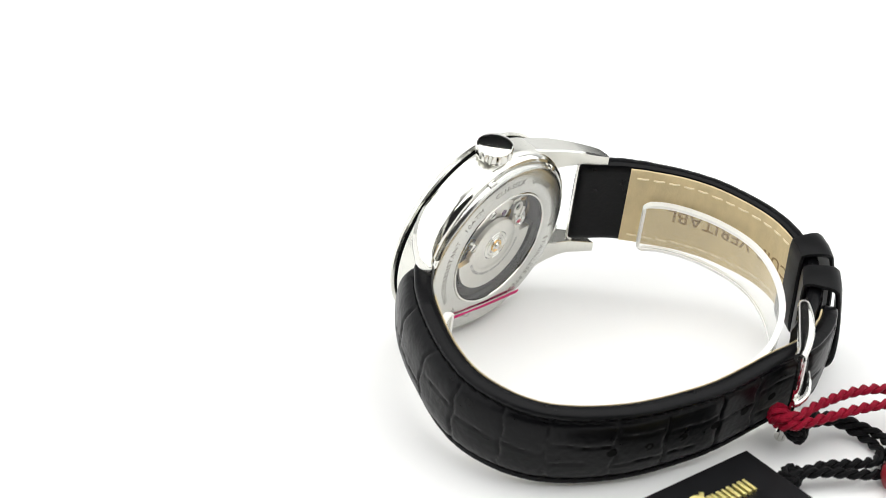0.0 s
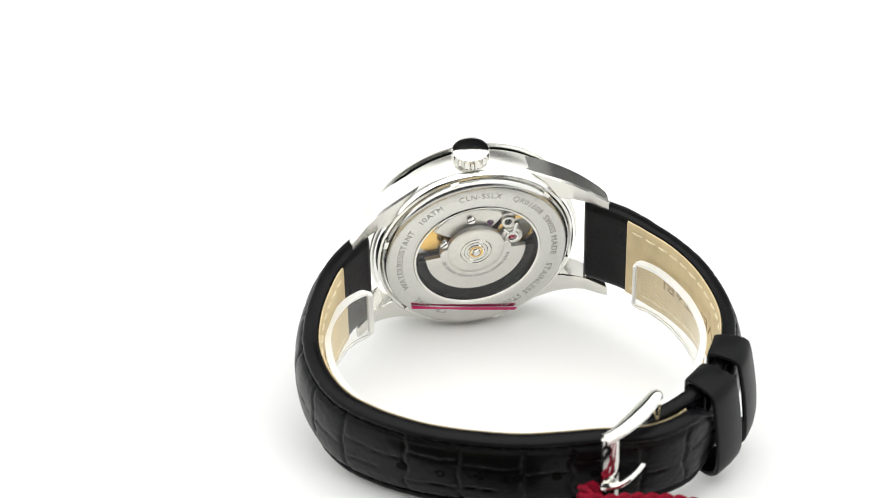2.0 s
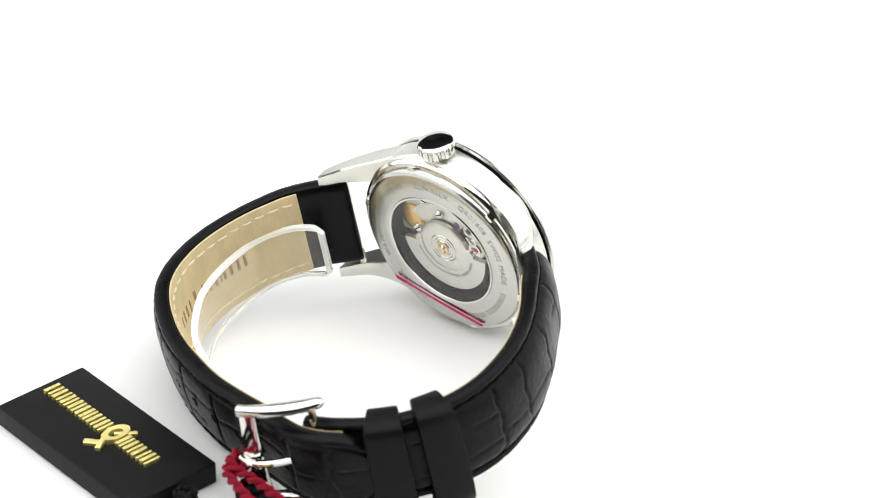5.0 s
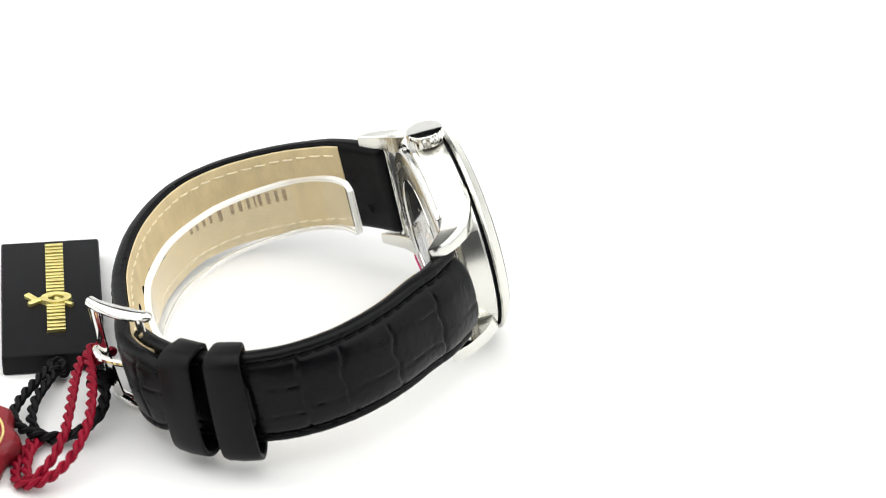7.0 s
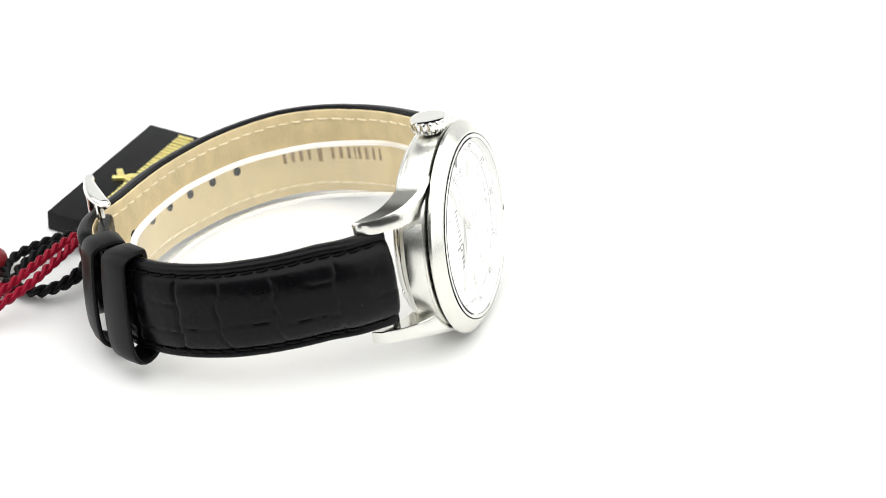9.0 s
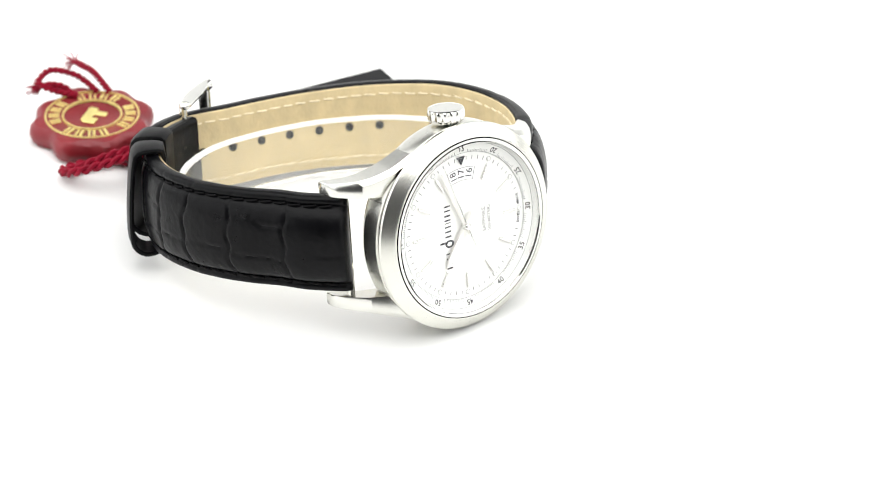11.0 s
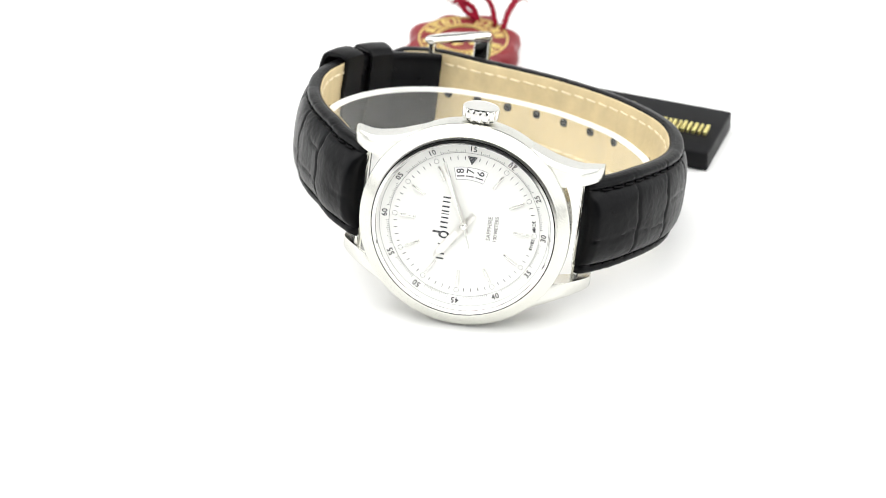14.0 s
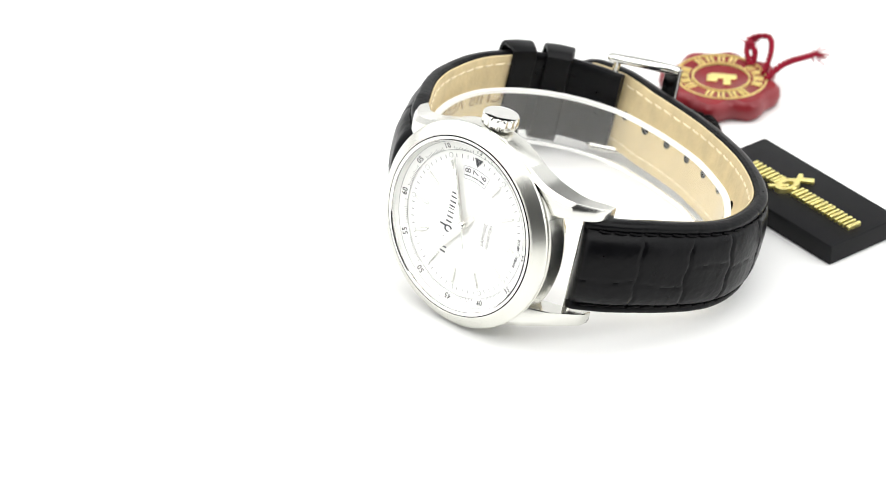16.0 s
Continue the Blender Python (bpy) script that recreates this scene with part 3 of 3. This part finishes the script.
        rise = 0.3 + far * 0.9 + 0.045 * max(0.0, -p.y - 36) + 0.01 * p.x * max(0.0, min(1.0, (-p.y - 16) / 16))
        flare = self.lean * max(0.0, min(1.0, (-p.y - 22) / 28))
        h += flare * (v - 9.0)
        return Vector((p.x + o.x * h, p.y + o.y * h, rise + v))


def halfwidth(s):
    return 9.9 - 1.15 * min(1.0, s / 82) ** 1.6


def croc(length, seed):
    """Large square scales: bowed grooves across the strap, a crease along it between them."""
    rnd = random.Random(seed)
    across, s = [], 11.5
    while s < length:
        across.append((s, rnd.uniform(-1.4, 1.4), rnd.uniform(0.1, 0.35), rnd.uniform(0, 6.3)))
        s += rnd.uniform(8.2, 11.5)
    ends = [0.0] + [a[0] for a in across] + [length]
    along = []
    for a, b in zip(ends, ends[1:]):
        for v in ([rnd.uniform(-2.4, 2.4)] if rnd.random() < 0.65 else [rnd.uniform(-4.4, -2.6), rnd.uniform(2.2, 4.2)]):
            along.append((a, b if rnd.random() < 0.7 else a + 0.6 * (b - a), v, rnd.uniform(-0.06, 0.06), rnd.uniform(0, 6.3)))

    def relief(s, v):
        deep = 0.0
        for s0, bow, wave, ph in across:
            if abs(s - s0) < 3.5:
                d = abs(s - s0 - bow * (1 - (v / 8) ** 2) - wave * math.sin(v * 1.1 + ph))
                deep = max(deep, 1 - d / 0.55)
        for a, b, v0, tilt, ph in along:
            if a < s < b:
                d = abs(v - v0 - tilt * (s - a) - 0.25 * math.sin(s * 0.6 + ph))
                deep = max(deep, 0.7 * (1 - d / 0.5) * min(1.0, (b - s) / 1.2 + 0.2))
        return max(0.0, deep) ** 1.2
    return relief


def leather(name, band, seed, thick, pad, words, tip=False):
    rel = croc(band.length, seed)
    secs = []
    n = int(band.length / 0.3)
    m = 60
    for i in range(n + 1):
        s = band.length * i / n
        hw = halfwidth(s)
        th = thick(s)
        end = 1.0
        if s < 2.0:
            end = math.sqrt(max(0.02, 1 - ((2.0 - s) / 2.05) ** 2))
        rest = band.length - s
        if tip and rest < 8:
            hw *= math.sqrt(max(0.03, 1 - ((8 - rest) / 8.1) ** 2))
        wear = 0.05 * noise.noise(Vector((s * 0.35, seed, 0)))
        sec = []
        for j in range(m + 1):
            u = -1 + 2 * j / m
            v = hw * math.sin(u * math.pi / 2)
            k = abs(v) / hw
            edge = max(0.0, 1 - k ** 34) ** 0.5
            swell = pad(s) * max(0.0, 1 - (k / 0.80) ** 3.0) ** 0.8
            groove = 0.36 * rel(s, v) * (1 if k < 0.76 else 0.3)
            seam = 0.34 * math.exp(-((abs(v) - hw * 0.80) / 0.5) ** 2)
            fine = 0.05 * noise.noise(Vector((s * 0.9, v * 0.9, seed))) + wear
            h = (-th * 0.1 + (th * 0.6 + swell - groove - seam + fine) * edge) * end
            sec.append(band.place(s, v, h))
        for j in range(17):
            u = math.sin((1 - 2 * j / 16) * math.pi / 2)
            h = -th * 0.1 - th * 0.4 * max(0.0, 1 - abs(u) ** 26) ** 0.5
            sec.append(band.place(s, hw * u * 0.999, h * end))
        secs.append(sec)
    return part(name, mm(loft(secs)), LEATHER, watch, words)


def lining(strap, band, s0, s1, thick, words):
    secs = []
    n = int((s1 - s0) / 0.7)
    for i in range(n + 1):
        s = s0 + (s1 - s0) * i / n
        hw = halfwidth(s) - 0.35
        h0 = -thick(s) * 0.5
        vs = [-1, -0.985, -0.95, -0.5, 0, 0.5, 0.95, 0.985, 1]
        hs = [0.1, -0.12, -0.22, -0.24, -0.25, -0.24, -0.22, -0.12, 0.1]
        sec = [band.place(s, hw * v, h0 + d) for v, d in zip(vs, hs)] + [band.place(s, hw * v, h0 + 0.25) for v in (0.9, 0.3, -0.3, -0.9)]
        secs.append(sec)
    part("lining", mm(loft(secs)), LINING, strap, words)
    rnd = random.Random(3)
    for side in (-1, 1):
        made = []
        s = s0 + 1.5
        while s < s1 - 3:
            L = 2.1 + rnd.uniform(-0.25, 0.25)
            v = side * (halfwidth(s) - 2.4) + rnd.uniform(-0.08, 0.08)
            pts = [band.place(s + L * q, v + 0.12 * side * (q - 0.5), -thick(s) * 0.5 - 0.16 - 0.22 * math.sin(math.pi * q)) for q in (0, 0.25, 0.5, 0.75, 1)]
            made.append(tube(pts, 0.2, 6))
            s += L + 0.95
        part("stitching", mm(join(*made)), CREAM, strap, "cream thread stitches")


def outer_stitches(strap, band, s0, s1, thick):
    for side in (-1, 1):
        made = []
        s = s0
        while s < s1:
            v = side * halfwidth(s) * 0.81
            pts = [band.place(s + 2.3 * q, v + side * 0.3 * (0.5 - q), thick(s) * 0.5 - 0.14 + 0.20 * math.sin(math.pi * q)) for q in (0, 0.3, 0.6, 1)]
            made.append(tube(pts, 0.24, 6))
            s += 2.9
        part("stitching", mm(join(*made)), BLACKTHREAD, strap, "black thread stitches")


def on_lining(bm, band, s0, v0, h, flip=1):
    """Lays a flat drawing on the inner face: its right runs back towards the case, its top points down."""
    return mm(bent(bm, lambda c: band.place(s0 - c.x * flip, v0 - c.y * flip, h - c.z)))


band12, band6 = Band(HALF_12, lean=-0.045), Band(HALF_6, lean=0.02)
thick12 = lambda s: 2.8 + 1.0 * max(0.0, 1 - s / 22) ** 1.2
thick6 = lambda s: 3.2 + 0.7 * max(0.0, 1 - s / 22) ** 1.2
pad12 = lambda s: 0.4 + 2.3 * max(0.0, 1 - s / 70)
pad6 = lambda s: 0.3 + 2.4 * max(0.0, 1 - s / 78)
strap12 = leather("strap_half", band12, 5, thick12, pad12, "padded black crocodile leather strap half with buckle")
strap6 = leather("strap_half", band6, 9, thick6, pad6, "padded black crocodile leather strap half with holes", tip=True)
lining(strap12, band12, 10.6, band12.length - 21.5, thick12, "beige leather lining")
lining(strap6, band6, 10.6, band6.length - 6, thick6, "beige leather lining")
outer_stitches(strap12, band12, 3, 62, thick12)
outer_stitches(strap6, band6, 3, 95, thick6)
bm = lettering("CUIR VERITABLE", 4.3, 0.0, 1.05, 0.05)
part("stamped_words", on_lining(bm, band12, 33.5, -0.4, -thick12(31) * 0.5 - 0.29), BROWN, strap12, "brown stamped words")
# maker's stamp on the other half as plain bars
x = -14.0
for w in (2.0, 2.0, 2.0, 1.6, 0, 2.4, 0, 1.9, 2.0, 1.7, 1.0, 1.8, 2.0, 1.7, 1.9):
    if w:
        t = 3.8 if w == 2.4 else 2.7
        bm = bmesh.new()
        for a, b, c, d in ((x, x + w * 0.42, -t / 2, t / 2),):
            k = [bm.verts.new((p, q, 0)) for p, q in ((a, c), (b, c), (b, d), (a, d))]
            bm.faces.new(k)
        part("stamp_bar", on_lining(bm, band6, 34.6, -0.4, -thick6(31) * 0.5 - 0.30), BROWN, strap6)
    x += w if w else 0.7
# punched holes: the strap stays uncut, dark plugs show the shade inside
for k in range(7):
    s = 60.1 + 6.85 * k
    for h, top in ((-thick6(s) * 0.5 - 0.26, -1), (thick6(s) * 0.5 + pad6(s) - 0.03, 1)):
        bm = bmesh.new()
        ring = [bm.verts.new(band6.place(s + 0.95 * math.cos(a), 0.95 * math.sin(a), h + top * 0.06)) for a in [2 * math.pi * i / 20 for i in range(20)]]
        low = [bm.verts.new(band6.place(s + 0.95 * math.cos(a), 0.95 * math.sin(a), h - top * 0.5)) for a in [2 * math.pi * i / 20 for i in range(20)]]
        for i in range(20):
            bm.faces.new((ring[i], ring[(i + 1) % 20], low[(i + 1) % 20], low[i]))
        bm.faces.new(ring)
        part("hole_shade_plug", mm(bm), DARK, strap6, "dark plug for the shade in a punched hole")


def keeper(s0, wide, inner, outer, top, low):
    """A leather loop that hangs on the strap's upper edge, loose on its outer side."""
    secs = []
    mid = (inner + outer) / 2
    loop = spline([(low, mid + 0.5, 0), (low + 0.7, inner + 1.2, 0), (low + 3.5, inner + 0.1, 0), (0, inner, 0), (top - 1.6, inner, 0), (top - 0.2, inner + 0.6, 0), (top, mid, 0),
                   (top - 0.3, outer - 1.9, 0), (top - 2, outer - 1.0, 0), (0, outer - 0.1, 0), (low + 4, outer, 0), (low + 1.2, outer - 0.9, 0)], 1.0, closed=True)[:-1]
    n = len(loop)
    for i, p in enumerate(loop):
        t = (loop[(i + 1) % n] - loop[i - 1]).normalized()
        o = Vector((t.y, -t.x, 0))
        if o.dot(p - Vector((0, mid, 0))) < 0:
            o = -o
        prof = [(-wide / 2, 0), (-wide / 2 + 0.15, 0.4), (-wide / 2 + 0.6, 0.52), (0, 0.58), (wide / 2 - 0.6, 0.52), (wide / 2 - 0.15, 0.4), (wide / 2, 0), (wide / 2 - 0.2, -0.5), (0, -0.55), (-wide / 2 + 0.2, -0.5)]
        secs.append([band12.place(s0 + a, p.x + o.x * b, p.y + o.y * b) for a, b in prof])
    return part("keeper_loop", mm(loft(secs, closed=True)), SMOOTH, watch, "loose black leather keeper loop")


keeper(61.2, 6.0, -2.1, 5.6, 10.0, -10.8)
keeper(52.8, 6.0, -2.1, 5.0, 10.3, -11.4)


def buckle():
    c = 4.7
    plan = [(20.9, -66.0), (19.8, -67.0), (17.8, -69.0), (15.2, -71.2), (12.4, -73.2), (10.0, -74.6), (8.3, -75.3)]
    line = spline([(x, y, 0) for x, y in plan], 0.5)
    made = []
    for z in (c + 10.4, c - 10.4):
        secs = []
        n = len(line)
        for i, p in enumerate(line):
            u = i / (n - 1)
            t = (line[min(i + 1, n - 1)] - line[max(i - 1, 0)]).normalized()
            o = Vector((t.y, -t.x, 0))
            end = math.sqrt(max(0.05, 1 - max(0.0, (0.08 - u) / 0.08) ** 2))
            w, h = (0.95 + 0.25 * u) * end, (1.15 + 0.5 * math.sin(math.pi * min(1, u * 1.15))) * end
            secs.append([p + o * (h * math.cos(a)) + Vector((0, 0, z + w * math.sin(a))) for a in [2 * math.pi * k / 12 for k in range(12)]])
        made.append(loft(secs))
    bar = []
    for z in [c - 10.9 + 21.8 * i / 14 for i in range(15)]:
        q = (z - c) / 10.9
        bow = 0.5 * (1 - q * q)
        bar.append([Vector((9.6 + 1.8 * math.cos(a), -75.0 - bow + 0.8 * math.sin(a) + 0.5 * math.cos(a), z)) for a in [2 * math.pi * k / 12 for k in range(12)]])
    made.append(loft(bar))
    frame_ob = part("buckle", mm(join(*made)), STEEL, watch, "polished steel pin buckle")
    part("hinge_bar", mm(tube([Vector((19.6, -68.6, c - 10.4)), Vector((19.6, -68.3, c + 10.4))], 0.8, 10)), STEEL, frame_ob)
    part("prong", mm(tube(spline([(19.2, -68.2, c), (17.0, -71.8, c), (14.2, -74.8, c), (11.2, -76.7, c), (8.6, -77.0, c), (7.6, -76.6, c)], 0.5), 0.75, 10)), STEEL, frame_ob, "polished buckle pin")


buckle()

# clear springy band that holds the strap open
PLAN = [(-22.4, -18.0), (-25.4, -18.9), (-28.6, -21.0), (-32.0, -26.0), (-33.2, -33.0), (-32.4, -40.0), (-29.6, -47.0), (-22.6, -55.6), (-12.8, -61.4), (-5.6, -63.8), (4.5, -65.2), (15.0, -64.6), (24.6, -60.0), (31.4, -53.0), (35.2, -45.0), (35.6, -37.0), (33.8, -30.0), (31.2, -25.0), (28.0, -21.9)]
cover = new("strap_former")
tagged(cover, "clear plastic former band inside the watch strap", "plastic band")
movers.append((cover, movers[0][1]))
form = Band(PLAN, 0.6, 0.0)
def former_strip(v0, v1, half, name, mat, words=""):
    secs = []
    for i in range(len(form.line)):
        s = i * form.step
        rest = min(s, form.length - s)
        cut = 1.3 * (1 - rest / 1.6) if rest < 1.6 else 0
        a, b = max(v0, -9.4 + cut), min(v1, 2.9 - cut)
        if b - a < 0.2:
            a = b - 0.2 if v0 > -5 else a
            b = a + 0.2
        secs.append([form.place(s, v, h) for v, h in ((a, -half), (b, -half), (b + 0.06, 0), (b, half), (a, half), (a - 0.06, 0))])
    return part(name, mm(loft(secs)), mat, cover, words)


sheet = former_strip(-8.7, 2.1, 0.42, "sheet", PLASTIC, "clear plastic sheet")
sheet.visible_shadow = False
# separate whitish rims carry the brightness of the sheet's refracting edges
former_strip(2.18, 2.9, 0.6, "upper_rim", EDGELIGHT, "upper edge whitened for the light refracted in it").visible_shadow = False
former_strip(-9.4, -8.78, 0.6, "lower_rim", EDGELIGHT, "lower edge whitened for the light refracted in it").visible_shadow = False
for side in (0, 1):
    secs = []
    for k in range(4):
        s = (0.35 * k - 0.1) if side == 0 else form.length - 0.35 * k + 0.1
        secs.append([form.place(s, v, h) for v, h in ((-8.2, -0.55), (1.7, -0.55), (1.75, 0), (1.7, 0.55), (-8.2, 0.55), (-8.25, 0))])
    part("end_rim", mm(loft(secs)), EDGELIGHT, cover, "cut edge whitened for the light refracted in it").visible_shadow = False

# thin magenta thread across the case back
thread = new("loose_thread")
tagged(thread, "thin magenta thread stretched across the case back", "thread")
movers.append((thread, movers[0][1]))
for k, (a, b) in enumerate((((-13.4, -9.9, -10.7), (7.4, -9.9, -16.1)), ((-13.2, -9.95, -11.2), (7.7, -9.95, -15.8)))):
    mid = tuple((p + q) / 2 + d for p, q, d in zip(a, b, (0, -0.15, 0.15 if k else -0.2)))
    part("strand", mm(tube(spline([a, mid, b], 0.8), 0.17, 6)), PINK, thread)

# ---- tag, seal and cords lie on the table; plan in millimetres, turned with the watch ----
def on_table(name, x, y, z, turn, words, kind_word):
    ob = new(name)
    tagged(ob, words, kind_word)
    movers.append((ob, pose(0, 0, 0, 0, 0, YAW) @ pose(x * MM, y * MM, z * MM, 0, 0, turn)))
    return ob


tag = on_table("hang_tag", -22.4, -78.8, 0.55, -9.2, "black plastic hang tag with raised gold lettering shapes", "hang tag")
part("plate", mm(box(-20.6, 20.6, -9.9, 9.9, 0, 4.5, 0.6)), TAG, tag)
x = -18.2
# the raised maker's name as upright bars with feet, two words with an emblem between
for w in (2.3, 2.3, 2.1, 2.1, 1.1, 2.0, 2.2, 2.1, 0, 2.0, 2.2, 2.4, 2.2):
    if not w:
        em = lathe([(1.0, 5.4), (1.9, 5.5), (2.0, 4.4), (0.9, 4.4)], 24)
        part("gold_emblem", mm(moved(moved(em, pose(0, 0, 0, 90)), pose(x + 2.3, 0.9, 0) @ Matrix.Diagonal((1, 1.6, 1, 1)))), GOLD, tag, "raised gold emblem")
        part("gold_emblem", mm(moved(box(-0.55, 0.55, -3.4, 3.4, 4.4, 5.4, 0.3), pose(x + 2.0, -1.6, 0, 0, 0, 32))), GOLD, tag, "raised gold emblem")
        part("gold_emblem", mm(moved(box(-0.7, 0.7, -1.6, 1.6, 4.4, 5.35, 0.3), pose(x + 1.4, -3.9, 0, 0, 0, -50))), GOLD, tag, "raised gold emblem")
        part("gold_emblem", mm(moved(box(-0.45, 0.45, -2.2, 2.2, 4.4, 5.3, 0.2), pose(x + 3.4, 2.4, 0, 0, 0, -38))), GOLD, tag, "raised gold emblem")
        x += 4.4
        continue
    pieces = [box(x + 0.1, x + 0.85, -1.0, 2.6, 4.4, 5.35, 0.12)]
    if w > 1.5:
        pieces.append(box(x + w - 0.8, x + w - 0.25, -1.0, 2.6, 4.4, 5.3, 0.12))
    part("gold_bar", mm(join(*pieces)), GOLD, tag, "raised gold bar")
    x += w + 0.22

seal = on_table("seal", 19.6, -105.6, 0.55, 20, "red wax style seal with gold embossed ring", "seal")
SEAL_SIZE = Matrix.Diagonal((0.94, 0.94, 0.74, 1))
wavy = lambda a, r, y: (0.9 * math.sin(a * 8 + 0.6) + 0.4 * math.sin(a * 5)) * (1 if r > 12 else 0)
bm = lathe([(0, 6.2), (6.6, 6.2), (7.2, 6.7), (10.6, 6.7), (11.4, 6.9), (12.6, 6.6), (13.6, 5.4), (13.9, 3.4), (13.5, 1.2), (12.6, 0.0), (0, 0)], 96, wavy, closed=False)
part("disc", mm(moved(bm, SEAL_SIZE @ pose(0, 0, 0, 90) @ Matrix.Diagonal((1, 1, -1, 1)))), WAX, seal)
for r0, r1 in ((6.5, 7.1), (10.5, 11.1)):
    bm = lathe([(r0, 6.5), (r0 + 0.1, 7.15), (r1 - 0.1, 7.15), (r1, 6.5)], 64)
    part("gold_ring", mm(moved(bm, SEAL_SIZE @ pose(0, 0, 0, 90) @ Matrix.Diagonal((1, 1, -1, 1)))), GOLD, seal, "gold embossed ring")
for i in range(20):
    if i in (4, 9, 14, 19):
        continue
    part("gold_bar", mm(moved(join(box(-0.95, -0.3, 7.6, 10.1, 6.5, 7.15, 0.1), box(0.2, 0.75, 7.6, 10.1, 6.5, 7.13, 0.1)), SEAL_SIZE @ pose(0, 0, 0, 0, 0, 18 * i))), GOLD, seal, "gold embossed bar")
part("gold_emblem", mm(moved(join(box(-3.4, 2.8, -1.2, 1.0, 6.1, 6.75, 0.3), box(-2.2, -0.4, 0.4, 3.8, 6.1, 6.7, 0.3), box(1.0, 3.6, -0.6, 2.6, 6.1, 6.72, 0.3)), SEAL_SIZE @ pose(0, -0.8, 0, 0, 0, 15))), GOLD, seal, "gold embossed emblem")

# tassels of the seal
cordA = [(11.4, -111.5, 6.0), (11.2, -116.0, 7.4), (10.8, -119.6, 7.6), (10.6, -123.4, 7.0), (10.4, -127.0, 6.4)]
cordB = [(18.0, -114.5, 5.5), (19.4, -117.4, 7.2), (21.6, -118.6, 8.0), (22.8, -120.4, 7.2)]
tassel = on_table("tassel", 0, 0, 0, 0, "frayed crimson cord ends tied to the red seal", "tassel")
for pts in (cordA, cordB):
    part("cord", mm(twisted(pts, 0.75, 2.6)), REDCORD, tassel)
    rnd = random.Random(len(pts))
    tip, way = Vector(pts[-1]), (Vector(pts[-1]) - Vector(pts[-2])).normalized()
    made = []
    for k in range(26):
        d = (way + Vector((rnd.uniform(-0.6, 0.6), rnd.uniform(-0.6, 0.6), rnd.uniform(-0.5, 0.5)))).normalized()
        L = rnd.uniform(2.2, 4.2)
        made.append(tube([tip, tip + d * L * 0.5, tip + d * L + Vector((0, 0, -0.4))], 0.16, 5))
    part("tuft", mm(join(*made)), REDCORD, tassel, "frayed crimson tuft")
loop_pts = [(13.5, -113.0, 6.0), (15.5, -118.0, 8.5), (19.5, -122.5, 9.2), (23.5, -121.0, 8.0), (21.5, -117.0, 7.0), (18.0, -114.0, 6.2)]
part("loop", mm(twisted(loop_pts, 0.7, 2.6)), REDCORD, tassel)

red = on_table("red_cord", 0, 0, 0, 0, "twisted crimson cord from the buckle to the seal", "cord")
for pts in ([(5.8, -73.2, 11.0), (6.6, -76.2, 10.8), (9.0, -77.2, 10.6), (14.0, -77.5, 10.5), (22.0, -79.0, 10.0), (29.0, -81.5, 8.5), (34.5, -86.0, 6.0), (36.0, -91.0, 3.6), (33.0, -95.2, 1.8), (26.0, -94.0, 1.4), (20.0, -90.5, 1.3)],
            [(6.0, -74.0, 8.0), (6.4, -77.2, 9.2), (12.0, -80.0, 9.5), (20.0, -82.5, 9.0), (28.0, -85.4, 7.6), (32.5, -89.0, 5.0), (34.0, -92.5, 3.0), (31.0, -93.2, 1.9), (25.0, -91.5, 2.6), (20.0, -88.6, 1.4)]):
    part("strand", mm(twisted(pts, 0.95, 5.0)), REDCORD, red)
ring = [(7.0 + 1.7 * math.sin(a) * 0.8, -74.2 + 2.1 * math.cos(a), 9.6 + 0.9 * math.sin(a * 2)) for a in [k * 0.9 for k in range(15)]]
part("knot", mm(twisted(ring, 0.9, 4.0)), REDCORD, red, "tight crimson knot on the buckle bar")

black = on_table("black_cord", 0, 0, 0, 0, "twisted black cord from the hang tag to the buckle", "cord")
for pts in ([(-2.2, -81.0, 3.0), (1.0, -83.2, 4.0), (5.0, -86.5, 4.3), (9.5, -90.6, 3.6), (13.5, -92.6, 2.8), (18.5, -91.2, 2.8), (22.0, -87.6, 3.2), (22.4, -83.0, 3.2), (20.2, -78.2, 4.4), (15.6, -75.6, 6.0), (10.5, -75.4, 7.0)],
            [(-2.2, -80.2, 2.4), (1.4, -82.4, 3.4), (6.0, -84.8, 4.2), (11.0, -88.0, 3.8), (16.2, -89.6, 2.6), (20.2, -87.6, 1.8), (21.2, -82.4, 2.2), (19.2, -77.4, 4.0), (14.4, -75.2, 4.8), (10.0, -75.0, 5.4)]):
    part("strand", mm(twisted(pts, 1.0, 5.0)), BLACKCORD, black)
for cx, cy, cz in ((0.5, -82.0, 3.2), (10.0, -75.6, 5.4)):
    ring = [(cx + 1.5 * math.sin(a), cy + 1.5 * math.cos(a), cz + 1.0 * math.sin(a * 1.7)) for a in [k * 0.9 for k in range(15)]]
    part("knot", mm(twisted(ring, 0.9, 4.0)), BLACKCORD, black, "tight black knot")


def motions():
    for thing, base in movers:
        walk(thing, [(k / 10, pose(0, 0, 0, 0, 0, turned(k / 10)) @ base) for k in range(161)])


motions()
